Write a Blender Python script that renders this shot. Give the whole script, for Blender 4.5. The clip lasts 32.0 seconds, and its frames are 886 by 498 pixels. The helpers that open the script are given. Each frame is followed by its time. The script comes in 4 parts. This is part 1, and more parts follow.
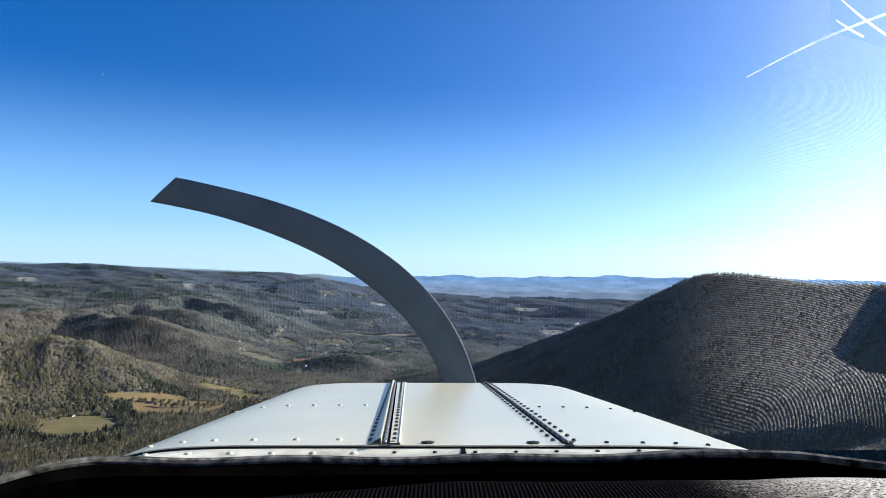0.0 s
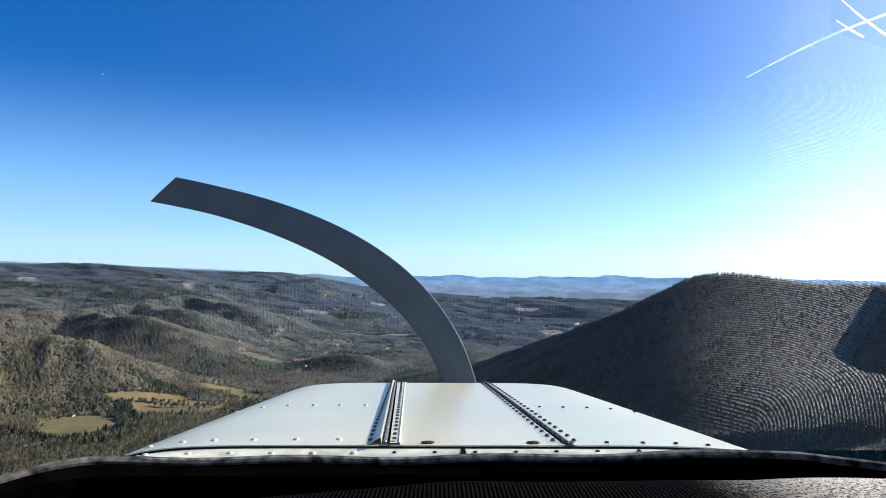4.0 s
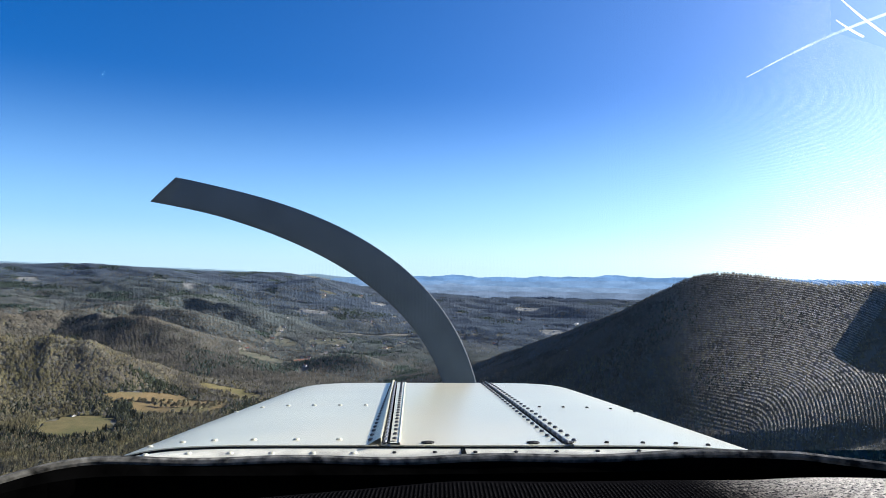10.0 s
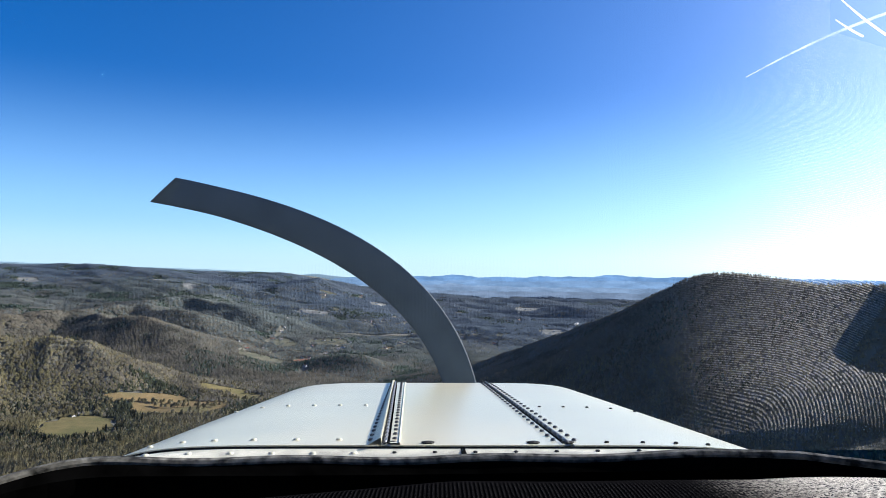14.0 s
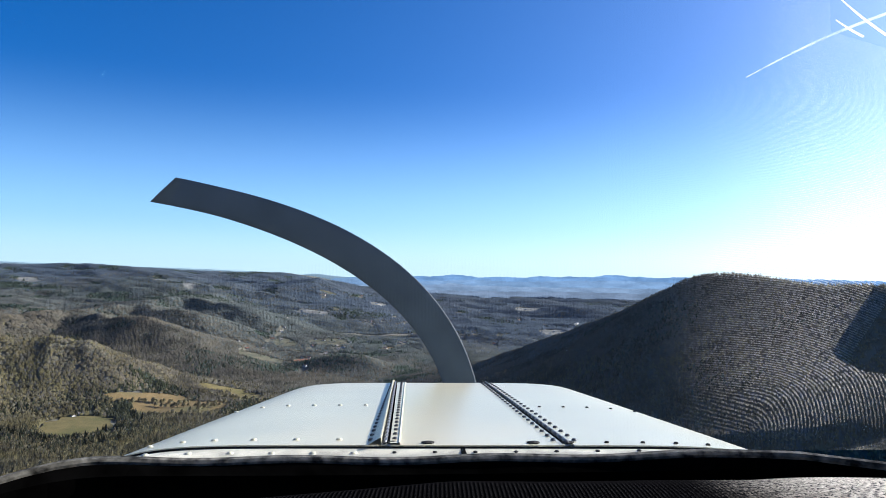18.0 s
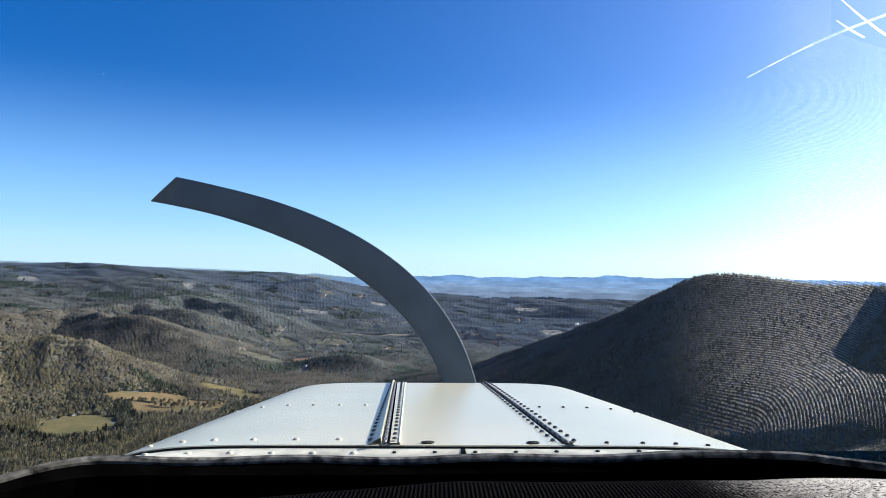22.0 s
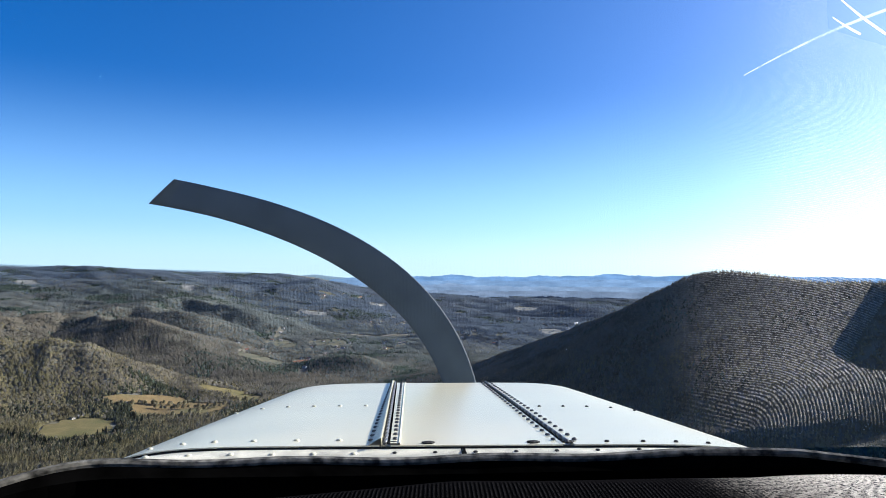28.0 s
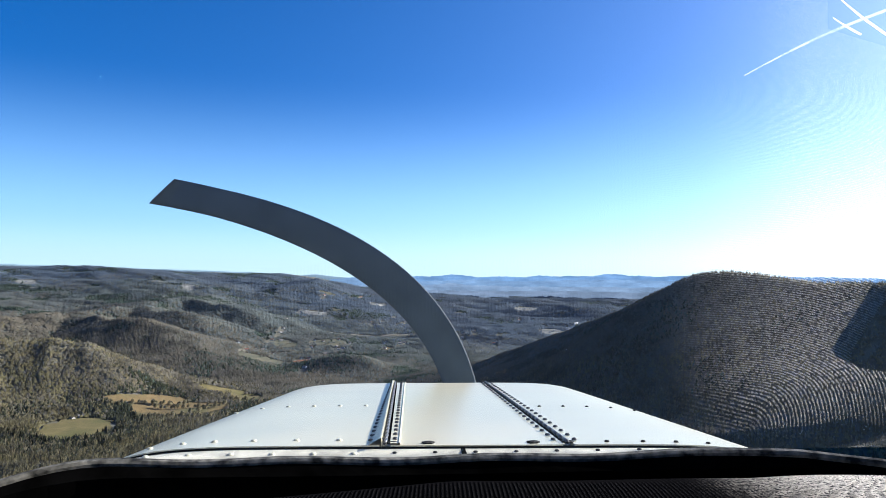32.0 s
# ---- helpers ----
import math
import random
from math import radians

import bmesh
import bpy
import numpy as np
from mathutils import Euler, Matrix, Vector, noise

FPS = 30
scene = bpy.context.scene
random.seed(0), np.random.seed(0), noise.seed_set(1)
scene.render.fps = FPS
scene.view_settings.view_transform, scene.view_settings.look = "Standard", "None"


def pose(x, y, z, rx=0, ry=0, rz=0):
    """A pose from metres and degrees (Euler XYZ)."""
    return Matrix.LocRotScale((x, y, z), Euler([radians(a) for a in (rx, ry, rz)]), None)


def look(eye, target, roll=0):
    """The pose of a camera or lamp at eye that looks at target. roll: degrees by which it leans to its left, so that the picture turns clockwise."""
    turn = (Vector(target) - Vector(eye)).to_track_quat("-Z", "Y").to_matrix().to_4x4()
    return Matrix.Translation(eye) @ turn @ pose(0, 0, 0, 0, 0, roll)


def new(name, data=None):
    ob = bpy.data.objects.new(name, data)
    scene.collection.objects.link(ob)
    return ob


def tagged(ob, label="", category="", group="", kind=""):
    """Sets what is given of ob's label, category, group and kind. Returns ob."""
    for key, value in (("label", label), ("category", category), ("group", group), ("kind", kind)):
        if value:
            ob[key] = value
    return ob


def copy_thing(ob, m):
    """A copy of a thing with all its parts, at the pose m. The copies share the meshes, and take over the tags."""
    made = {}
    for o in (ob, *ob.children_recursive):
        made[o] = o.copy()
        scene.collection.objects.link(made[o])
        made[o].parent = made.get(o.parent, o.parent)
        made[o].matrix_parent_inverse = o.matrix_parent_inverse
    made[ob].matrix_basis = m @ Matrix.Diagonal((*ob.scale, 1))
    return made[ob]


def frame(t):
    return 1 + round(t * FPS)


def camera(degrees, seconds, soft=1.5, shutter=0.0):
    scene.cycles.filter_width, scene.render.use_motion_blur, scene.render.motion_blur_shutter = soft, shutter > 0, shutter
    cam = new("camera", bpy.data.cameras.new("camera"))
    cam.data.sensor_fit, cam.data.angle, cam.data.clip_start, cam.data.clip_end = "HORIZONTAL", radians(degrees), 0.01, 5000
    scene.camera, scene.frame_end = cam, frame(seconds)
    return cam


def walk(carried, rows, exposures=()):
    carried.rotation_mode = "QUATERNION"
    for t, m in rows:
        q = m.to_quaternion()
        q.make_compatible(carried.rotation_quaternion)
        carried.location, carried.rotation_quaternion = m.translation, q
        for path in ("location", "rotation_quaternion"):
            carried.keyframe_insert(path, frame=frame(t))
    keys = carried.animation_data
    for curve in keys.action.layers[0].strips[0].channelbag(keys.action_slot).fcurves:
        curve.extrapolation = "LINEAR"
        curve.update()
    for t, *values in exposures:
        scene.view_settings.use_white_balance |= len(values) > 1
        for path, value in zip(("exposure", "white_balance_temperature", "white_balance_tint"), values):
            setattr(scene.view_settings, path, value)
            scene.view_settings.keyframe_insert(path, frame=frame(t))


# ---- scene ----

# ================= camera =================
EYE = 320.0                      # metres above the datum of the valley
BANK = -1.15                     # the aircraft leans a little to its left
cam = camera(64.0, 32.0, soft=0.7)
CRAFT = pose(0, 0, EYE, 0, BANK, 0)          # frame of the aircraft: y ahead, z up, origin at the eye
BASE = pose(0, 0, 0, 92.1, 0, 0)             # the camera on the glareshield, tilted up a little
PIVOT = Vector((0.0, 1.1, -0.21))            # middle of the engine cowling
# seconds, then the roll in degrees, a small share of the horizon's tilt in view
SWAY = [(0.0, -0.06), (3.5, -0.08), (5.5, -0.12), (9.0, -0.1), (11.0, -0.03), (13.0, 0.0), (16.5, -0.04), (19.0, -0.04), (21.0, -0.12),
        (23.0, -0.16), (25.5, 0.04), (27.5, 0.32), (28.5, 0.36), (30.0, 0.34), (32.0, 0.3)]


def carried_pose(roll):
    axis = PIVOT.normalized()
    turn = Matrix.Rotation(radians(roll), 4, axis)
    return CRAFT @ Matrix.Translation(PIVOT) @ turn @ Matrix.Translation(-PIVOT) @ BASE


walk(cam, [(t, carried_pose(a)) for t, a in SWAY], exposures=[(0.0, 1.83), (14.0, 1.87), (25.0, 1.87), (29.0, 1.94), (32.0, 1.96)])

# ================= light =================
SUN_AZ, SUN_EL = radians(68), radians(25)    # clockwise from straight ahead, above the horizon
world = bpy.data.worlds.new("sky")
scene.world = world
world.use_nodes = True
wn = world.node_tree.nodes
sky = wn.new("ShaderNodeTexSky")
sky.sky_type = "NISHITA"
sky.sun_disc = False
sky.sun_elevation, sky.sun_rotation = SUN_EL, SUN_AZ
sky.altitude, sky.air_density, sky.dust_density, sky.ozone_density = 900, 0.65, 5.0, 3.0
vivid = wn.new("ShaderNodeHueSaturation")
vivid.inputs["Saturation"].default_value = 1.25
cool = wn.new("ShaderNodeMix")
cool.data_type, cool.blend_type = "RGBA", "MULTIPLY"
cool.inputs[0].default_value = 1.0
cool.inputs[7].default_value = (0.80, 0.962, 1.24, 1)
world.node_tree.links.new(sky.outputs[0], cool.inputs[6])
world.node_tree.links.new(cool.outputs[2], vivid.inputs["Color"])
# pale haze that hangs along the whole horizon
way = wn.new("ShaderNodeTexCoord")
axes = wn.new("ShaderNodeSeparateXYZ")
low = wn.new("ShaderNodeMapRange")
low.interpolation_type = "SMOOTHSTEP"
low.inputs["From Min"].default_value, low.inputs["From Max"].default_value = -0.02, 0.27
low.inputs["To Min"].default_value, low.inputs["To Max"].default_value = 1.0, 0.0
haze = wn.new("ShaderNodeMix")
haze.data_type, haze.blend_type = "RGBA", "ADD"
haze.inputs[7].default_value = (2.1, 3.45, 4.3, 1)
world.node_tree.links.new(way.outputs["Generated"], axes.inputs[0])
world.node_tree.links.new(axes.outputs[2], low.inputs["Value"])
world.node_tree.links.new(low.outputs[0], haze.inputs[0])
world.node_tree.links.new(vivid.outputs[0], haze.inputs[6])
rim_low = wn.new("ShaderNodeMapRange")
rim_low.interpolation_type = "SMOOTHSTEP"
rim_low.inputs["From Min"].default_value, rim_low.inputs["From Max"].default_value = -0.02, 0.075
rim_low.inputs["To Min"].default_value, rim_low.inputs["To Max"].default_value = 1.0, 0.0
rim_haze = wn.new("ShaderNodeMix")
rim_haze.data_type, rim_haze.blend_type = "RGBA", "ADD"
rim_haze.inputs[7].default_value = (1.4, 1.55, 1.5, 1)
world.node_tree.links.new(axes.outputs[2], rim_low.inputs["Value"])
world.node_tree.links.new(rim_low.outputs[0], rim_haze.inputs[0])
world.node_tree.links.new(haze.outputs[2], rim_haze.inputs[6])
world.node_tree.links.new(rim_haze.outputs[2], wn["Background"].inputs[0])
wn["Background"].inputs[1].default_value = 0.0555
sun_data = bpy.data.lights.new("sun", "SUN")
sun_data.energy, sun_data.angle, sun_data.color = 4.1, radians(0.5), (1.0, 0.95, 0.87)
sun = new("sun", sun_data)
sun_dir = Vector((math.sin(SUN_AZ) * math.cos(SUN_EL), math.cos(SUN_AZ) * math.cos(SUN_EL), math.sin(SUN_EL)))
sun.matrix_world = look(sun_dir * 100 + Vector((0, 0, EYE + 50)), (0, 0, EYE + 50))


# ================= materials =================
def mat(name, a, b, scale, rough=0.8, metal=0.0, bump=0.0, bump_scale=None, c=None, big=None, spec=0.5, detail=6.0):
    """Two-colour grain at one scale, a third colour in patches at a larger one, and relief."""
    m = bpy.data.materials.new(name)
    m.use_nodes = True
    n, l = m.node_tree.nodes, m.node_tree.links
    bs = n["Principled BSDF"]
    bs.inputs["Roughness"].default_value = rough
    bs.inputs["Metallic"].default_value = metal
    bs.inputs["Specular IOR Level"].default_value = spec
    co = n.new("ShaderNodeTexCoord")
    no = n.new("ShaderNodeTexNoise")
    no.inputs["Scale"].default_value, no.inputs["Detail"].default_value = scale, detail
    l.new(co.outputs["Object"], no.inputs["Vector"])
    ra = n.new("ShaderNodeValToRGB")
    ra.color_ramp.elements[0].color, ra.color_ramp.elements[0].position = (*a, 1), 0.35
    ra.color_ramp.elements[1].color, ra.color_ramp.elements[1].position = (*b, 1), 0.65
    l.new(no.outputs["Fac"], ra.inputs[0])
    out = ra.outputs[0]
    if c:
        n2 = n.new("ShaderNodeTexNoise")
        n2.inputs["Scale"].default_value, n2.inputs["Detail"].default_value = big, 4
        l.new(co.outputs["Object"], n2.inputs["Vector"])
        r2 = n.new("ShaderNodeValToRGB")
        r2.color_ramp.elements[0].position, r2.color_ramp.elements[1].position = 0.48, 0.62
        l.new(n2.outputs["Fac"], r2.inputs[0])
        mx = n.new("ShaderNodeMix")
        mx.data_type = "RGBA"
        l.new(r2.outputs[0], mx.inputs[0])
        l.new(out, mx.inputs[6])
        mx.inputs[7].default_value = (*c, 1)
        out = mx.outputs[2]
    l.new(out, bs.inputs["Base Color"])
    if bump:
        n3 = n.new("ShaderNodeTexNoise")
        n3.inputs["Scale"].default_value = bump_scale or scale * 3
        l.new(co.outputs["Object"], n3.inputs["Vector"])
        bu = n.new("ShaderNodeBump")
        bu.inputs["Strength"].default_value = bump
        l.new(n3.outputs["Fac"], bu.inputs["Height"])
        l.new(bu.outputs[0], bs.inputs["Normal"])
    return m


def island_mat(name, stops, patch_scale, patch, rough=0.9, stand=0.75):
    """Colour that differs from twig to twig, and drifts over the woods in patches."""
    m = bpy.data.materials.new(name)
    m.use_nodes = True
    n, l = m.node_tree.nodes, m.node_tree.links
    bs = n["Principled BSDF"]
    bs.inputs["Roughness"].default_value = rough
    bs.inputs["Specular IOR Level"].default_value = 0.1
    ge = n.new("ShaderNodeNewGeometry")
    ra = n.new("ShaderNodeValToRGB")
    ra.color_ramp.elements[0].color = (*stops[0], 1)
    ra.color_ramp.elements[1].color = (*stops[-1], 1)
    for i, s in enumerate(stops[1:-1]):
        ra.color_ramp.elements.new((i + 1) / (len(stops) - 1)).color = (*s, 1)
    l.new(ge.outputs["Random Per Island"], ra.inputs[0])
    co = n.new("ShaderNodeTexCoord")
    no = n.new("ShaderNodeTexNoise")
    no.inputs["Scale"].default_value, no.inputs["Detail"].default_value = patch_scale, 5
    l.new(co.outputs["Object"], no.inputs["Vector"])
    r2 = n.new("ShaderNodeValToRGB")
    r2.color_ramp.elements[0].position, r2.color_ramp.elements[1].position = 0.42, 0.66
    l.new(no.outputs["Fac"], r2.inputs[0])
    m1 = n.new("ShaderNodeMix")
    m1.data_type = "RGBA"
    l.new(r2.outputs[0], m1.inputs[0])
    l.new(ra.outputs[0], m1.inputs[6])
    m1.inputs[7].default_value = (*patch, 1)
    # stands of darker, denser growth, some tens of metres wide
    n4, r4 = n.new("ShaderNodeTexNoise"), n.new("ShaderNodeValToRGB")
    n4.inputs["Scale"].default_value, n4.inputs["Detail"].default_value, n4.inputs["Roughness"].default_value = 0.014, 5, 0.65
    l.new(co.outputs["Object"], n4.inputs["Vector"])
    r4.color_ramp.elements[0].position, r4.color_ramp.elements[1].position = 0.47, 0.6
    r4.color_ramp.elements[1].color = (stand, stand, stand, 1)
    l.new(n4.outputs["Fac"], r4.inputs[0])
    mx = n.new("ShaderNodeMix")
    mx.data_type = "RGBA"
    l.new(r4.outputs[0], mx.inputs[0])
    l.new(m1.outputs[2], mx.inputs[6])
    mx.inputs[7].default_value = (*(v * 0.42 for v in stops[0]), 1)
    l.new(mx.outputs[2], bs.inputs["Base Color"])
    tl, mix = n.new("ShaderNodeBsdfTranslucent"), n.new("ShaderNodeMixShader")
    l.new(mx.outputs[2], tl.inputs[0])
    mix.inputs[0].default_value = 0.45
    l.new(bs.outputs[0], mix.inputs[1])
    l.new(tl.outputs[0], mix.inputs[2])
    l.new(mix.outputs[0], n["Material Output"].inputs[0])
    return m


M_GROUND = mat("leaf_litter", (0.104, 0.1, 0.078), (0.148, 0.14, 0.11), 0.03, 0.95, c=(0.1, 0.1, 0.09), big=0.004, bump=0.5, bump_scale=0.15, spec=0.1)
M_BARE = island_mat("bare_twigs", [(0.120, 0.106, 0.068), (0.198, 0.166, 0.096), (0.155, 0.149, 0.084), (0.208, 0.197, 0.152), (0.169, 0.142, 0.084), (0.241, 0.214, 0.147)], 0.006, (0.189, 0.167, 0.084), stand=0.5)
# bluer copies of the near woods: haze put into the colour by distance
M_MID_BARE = island_mat("thinly_hazed_twigs", [(0.087, 0.081, 0.068), (0.133, 0.125, 0.102), (0.108, 0.113, 0.090), (0.154, 0.152, 0.133), (0.141, 0.125, 0.101), (0.176, 0.170, 0.146)], 0.004, (0.141, 0.125, 0.097), stand=0.6)
M_FAR_BARE = island_mat("hazed_twigs", [(0.095, 0.112, 0.110), (0.109, 0.129, 0.129), (0.121, 0.144, 0.146), (0.138, 0.165, 0.168)], 0.003, (0.128, 0.137, 0.132), stand=0.45)
M_LAST_BARE = island_mat("haze_blue_twigs", [(0.084, 0.117, 0.162), (0.095, 0.129, 0.176), (0.108, 0.143, 0.192)], 0.003, (0.104, 0.130, 0.169), stand=0.35)
M_FAR_PINE = island_mat("hazed_needles", [(0.061, 0.088, 0.074), (0.082, 0.115, 0.094), (0.106, 0.144, 0.116)], 0.006, (0.087, 0.118, 0.099), stand=0.4)
M_PINE = island_mat("pine_needles", [(0.034, 0.042, 0.025), (0.051, 0.060, 0.036), (0.076, 0.083, 0.051)], 0.006, (0.065, 0.068, 0.043), stand=0.4)
M_TRUNK = mat("bark", (0.09, 0.075, 0.06), (0.16, 0.13, 0.10), 2.0, 0.9, bump=0.4)
M_MEADOW = mat("winter_meadow", (0.1, 0.086, 0.038), (0.138, 0.114, 0.052), 0.05, 0.95, c=(0.088, 0.084, 0.034), big=0.008, spec=0.1)
M_STUBBLE = mat("stubble_field", (0.118, 0.088, 0.044), (0.165, 0.117, 0.057), 0.03, 0.95, c=(0.104, 0.096, 0.046), big=0.008, spec=0.1)
M_EARTH = mat("red_brown_earth", (0.15, 0.075, 0.05), (0.2, 0.105, 0.07), 0.04, 0.95, spec=0.1)
M_PALE = mat("pale_clearing", (0.1, 0.106, 0.104), (0.2, 0.2, 0.188), 0.02, 0.95, spec=0.1)
M_DULL = mat("dull_pasture", (0.066, 0.07, 0.05), (0.108, 0.102, 0.072), 0.03, 0.95, spec=0.1)
M_ROAD = mat("grey_road", (0.13, 0.125, 0.115), (0.19, 0.18, 0.16), 0.05, 0.9)
M_HOUSE = mat("white_siding", (0.45, 0.44, 0.42), (0.58, 0.56, 0.53), 0.5, 0.7)
M_ROOF = mat("house_roof", (0.12, 0.11, 0.11), (0.2, 0.18, 0.17), 0.8, 0.8)
M_BRICK = mat("red_roof", (0.19, 0.09, 0.065), (0.25, 0.12, 0.085), 0.8, 0.8)
M_PANE = mat("dark_window_glass", (0.02, 0.025, 0.03), (0.03, 0.035, 0.04), 2, 0.1)
M_PAINT = mat("white_aircraft_paint", (0.413, 0.407, 0.317), (0.479, 0.471, 0.363), 5.0, 0.28, c=(0.484, 0.451, 0.336), big=2.2, bump=0.07, bump_scale=4.0, spec=0.4)
M_STRIP = mat("worn_white_strip", (0.36, 0.35, 0.29), (0.6, 0.58, 0.48), 45.0, 0.45, bump=0.15, bump_scale=40)
M_STEEL = mat("hinge_metal", (0.03, 0.033, 0.04), (0.1, 0.105, 0.12), 60, 0.4, metal=0.5)
M_DARK_HEAD = mat("dark_rivet_head", (0.008, 0.009, 0.012), (0.05, 0.052, 0.06), 120, 0.45, spec=0.3)
# near black that puts the shade of gaps and recesses into the colour
M_DARK = mat("joint_and_gap_shade", (0.0008, 0.0008, 0.0008), (0.002, 0.002, 0.002), 30, 0.95, spec=0.0)
M_SCREW = mat("dark_screw_and_rivet", (0.003, 0.003, 0.003), (0.03, 0.029, 0.027), 260, 0.8, metal=0.0, bump=0.8, spec=0.1)
M_SEAL = mat("weathered_rubber_seal", (0.012, 0.012, 0.011), (0.16, 0.155, 0.138), 70, 0.6, bump=0.9, bump_scale=120, spec=0.1)
M_BLADE = mat("dark_propeller_paint", (0.046, 0.066, 0.084), (0.064, 0.087, 0.108), 12, 0.65, spec=0.25)
M_POUCH = mat("matt_black_cloth", (0.003, 0.003, 0.004), (0.007, 0.007, 0.009), 60, 0.95, bump=0.2, spec=0.05)
M_GAP_FILLER = mat("gap_filler_dark", (0.02, 0.02, 0.022), (0.04, 0.04, 0.042), 40, 0.8, spec=0.1)
M_LINER = mat("cabin_liner", (0.02, 0.02, 0.022), (0.035, 0.035, 0.038), 10, 0.9)


def clear_white(name, share, thin=0.0, size=0.03):
    """White that lets light through from behind."""
    m = bpy.data.materials.new(name)
    m.use_nodes = True
    n, l = m.node_tree.nodes, m.node_tree.links
    n.remove(n["Principled BSDF"])
    tl, df, mx = (n.new("ShaderNode" + k) for k in ("BsdfTranslucent", "BsdfDiffuse", "MixShader"))
    tl.inputs[0].default_value = df.inputs[0].default_value = (0.9, 0.92, 0.95, 1)
    mx.inputs[0].default_value = share
    l.new(df.outputs[0], mx.inputs[1])
    l.new(tl.outputs[0], mx.inputs[2])
    tr, m2, no, co = (n.new("ShaderNode" + k) for k in ("BsdfTransparent", "MixShader", "TexNoise", "TexCoord"))
    no.inputs["Scale"].default_value = size
    l.new(co.outputs["Object"], no.inputs["Vector"])
    gap = n.new("ShaderNodeMath")
    gap.operation, gap.use_clamp = "MULTIPLY", True
    l.new(no.outputs["Fac"], gap.inputs[0])
    gap.inputs[1].default_value = 2 * thin
    l.new(gap.outputs[0], m2.inputs[0])
    l.new(mx.outputs[0], m2.inputs[1])
    l.new(tr.outputs[0], m2.inputs[2])
    l.new(m2.outputs[0], n["Material Output"].inputs[0])
    return m


M_CLEAR_WHITE, M_CONTRAIL, M_SMOKE = clear_white("clear_white_mark", 0.7), clear_white("ice_cloud", 0.6, 0.68, 0.005), clear_white("thin_smoke", 0.5, 0.94)


def fabric_mat():
    """Ribs that turn forward near the right end; the sunlit paleness there is put into the colour."""
    m = bpy.data.materials.new("ribbed_black_fabric")
    m.use_nodes = True
    n, l = m.node_tree.nodes, m.node_tree.links
    bs = n["Principled BSDF"]
    bs.inputs["Roughness"].default_value = 0.85

    def calc(op, a, b=None):
        k = n.new("ShaderNodeMath")
        k.operation = op
        for i, v in enumerate((a, b)):
            if v is None:
                continue
            if isinstance(v, (int, float)):
                k.inputs[i].default_value = v
            else:
                l.new(v, k.inputs[i])
        return k.outputs[0]

    co = n.new("ShaderNodeTexCoord")
    se = n.new("ShaderNodeSeparateXYZ")
    l.new(co.outputs["Object"], se.inputs[0])
    warp = n.new("ShaderNodeTexNoise")
    warp.inputs["Scale"].default_value = 5.0
    l.new(co.outputs["Object"], warp.inputs["Vector"])
    right = calc("MAXIMUM", calc("SUBTRACT", se.outputs[0], 0.30), 0.0)
    # the ribs turn forward round one corner, shaped to fit their reflection in view
    over = calc("MULTIPLY", calc("MAXIMUM", calc("SUBTRACT", se.outputs[0], 0.305), 0.0), 0.8)
    back = calc("MAXIMUM", calc("SUBTRACT", 0.688, se.outputs[1]), 0.0)
    deep = calc("MAXIMUM", calc("SUBTRACT", back, 0.2), 0.0)
    back = calc("ADD", back, calc("MULTIPLY", calc("MULTIPLY", deep, deep), 6.0))
    phase = calc("POWER", calc("ADD", calc("POWER", over, 4.0), calc("POWER", back, 4.0)), 0.25)
    phase = calc("ADD", phase, calc("MULTIPLY", warp.outputs["Fac"], 0.02))
    turned = calc("ADD", calc("MULTIPLY", calc("SINE", calc("MULTIPLY", phase, 2700.0)), 0.5), 0.5)
    along = calc("ADD", calc("MULTIPLY", calc("SINE", calc("MULTIPLY", calc("ADD", se.outputs[0], calc("MULTIPLY", warp.outputs["Fac"], 0.004)), 1750.0)), 0.5), 0.5)
    corner = n.new("ShaderNodeMapRange")
    corner.inputs["From Min"].default_value, corner.inputs["From Max"].default_value = 0.15, 0.28
    l.new(se.outputs[0], corner.inputs["Value"])
    rib = calc("ADD", calc("MULTIPLY", turned, corner.outputs[0]), calc("MULTIPLY", along, calc("SUBTRACT", 1.0, corner.outputs[0])))
    no = n.new("ShaderNodeTexNoise")
    no.inputs["Scale"].default_value = 420
    l.new(co.outputs["Object"], no.inputs["Vector"])
    speck = calc("MINIMUM", calc("MAXIMUM", calc("MULTIPLY", calc("SUBTRACT", no.outputs["Fac"], 0.30), 3.2), 0.05), 1.0)
    # beside the corner the ribs are kept to the crest, to keep stripes out of the reflection
    rise, fall = n.new("ShaderNodeMapRange"), n.new("ShaderNodeMapRange")
    rise.inputs["From Min"].default_value, rise.inputs["From Max"].default_value = 0.545, 0.56
    fall.inputs["From Min"].default_value, fall.inputs["From Max"].default_value = 0.62, 0.605
    l.new(se.outputs[1], rise.inputs["Value"])
    l.new(se.outputs[1], fall.inputs["Value"])
    shown = calc("MAXIMUM", corner.outputs[0], calc("MULTIPLY", rise.outputs[0], fall.outputs[0]))
    both = calc("ADD", calc("MULTIPLY", calc("MULTIPLY", rib, speck), shown), calc("MULTIPLY", calc("SUBTRACT", 1.0, shown), 0.3))
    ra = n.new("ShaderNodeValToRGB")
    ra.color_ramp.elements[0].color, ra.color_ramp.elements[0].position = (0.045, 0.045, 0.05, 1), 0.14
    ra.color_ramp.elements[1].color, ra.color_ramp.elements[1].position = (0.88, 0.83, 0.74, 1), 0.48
    # lightens the right end by place, as the sun lights it
    lit_end = n.new("ShaderNodeMapRange")
    lit_end.interpolation_type = "SMOOTHSTEP"
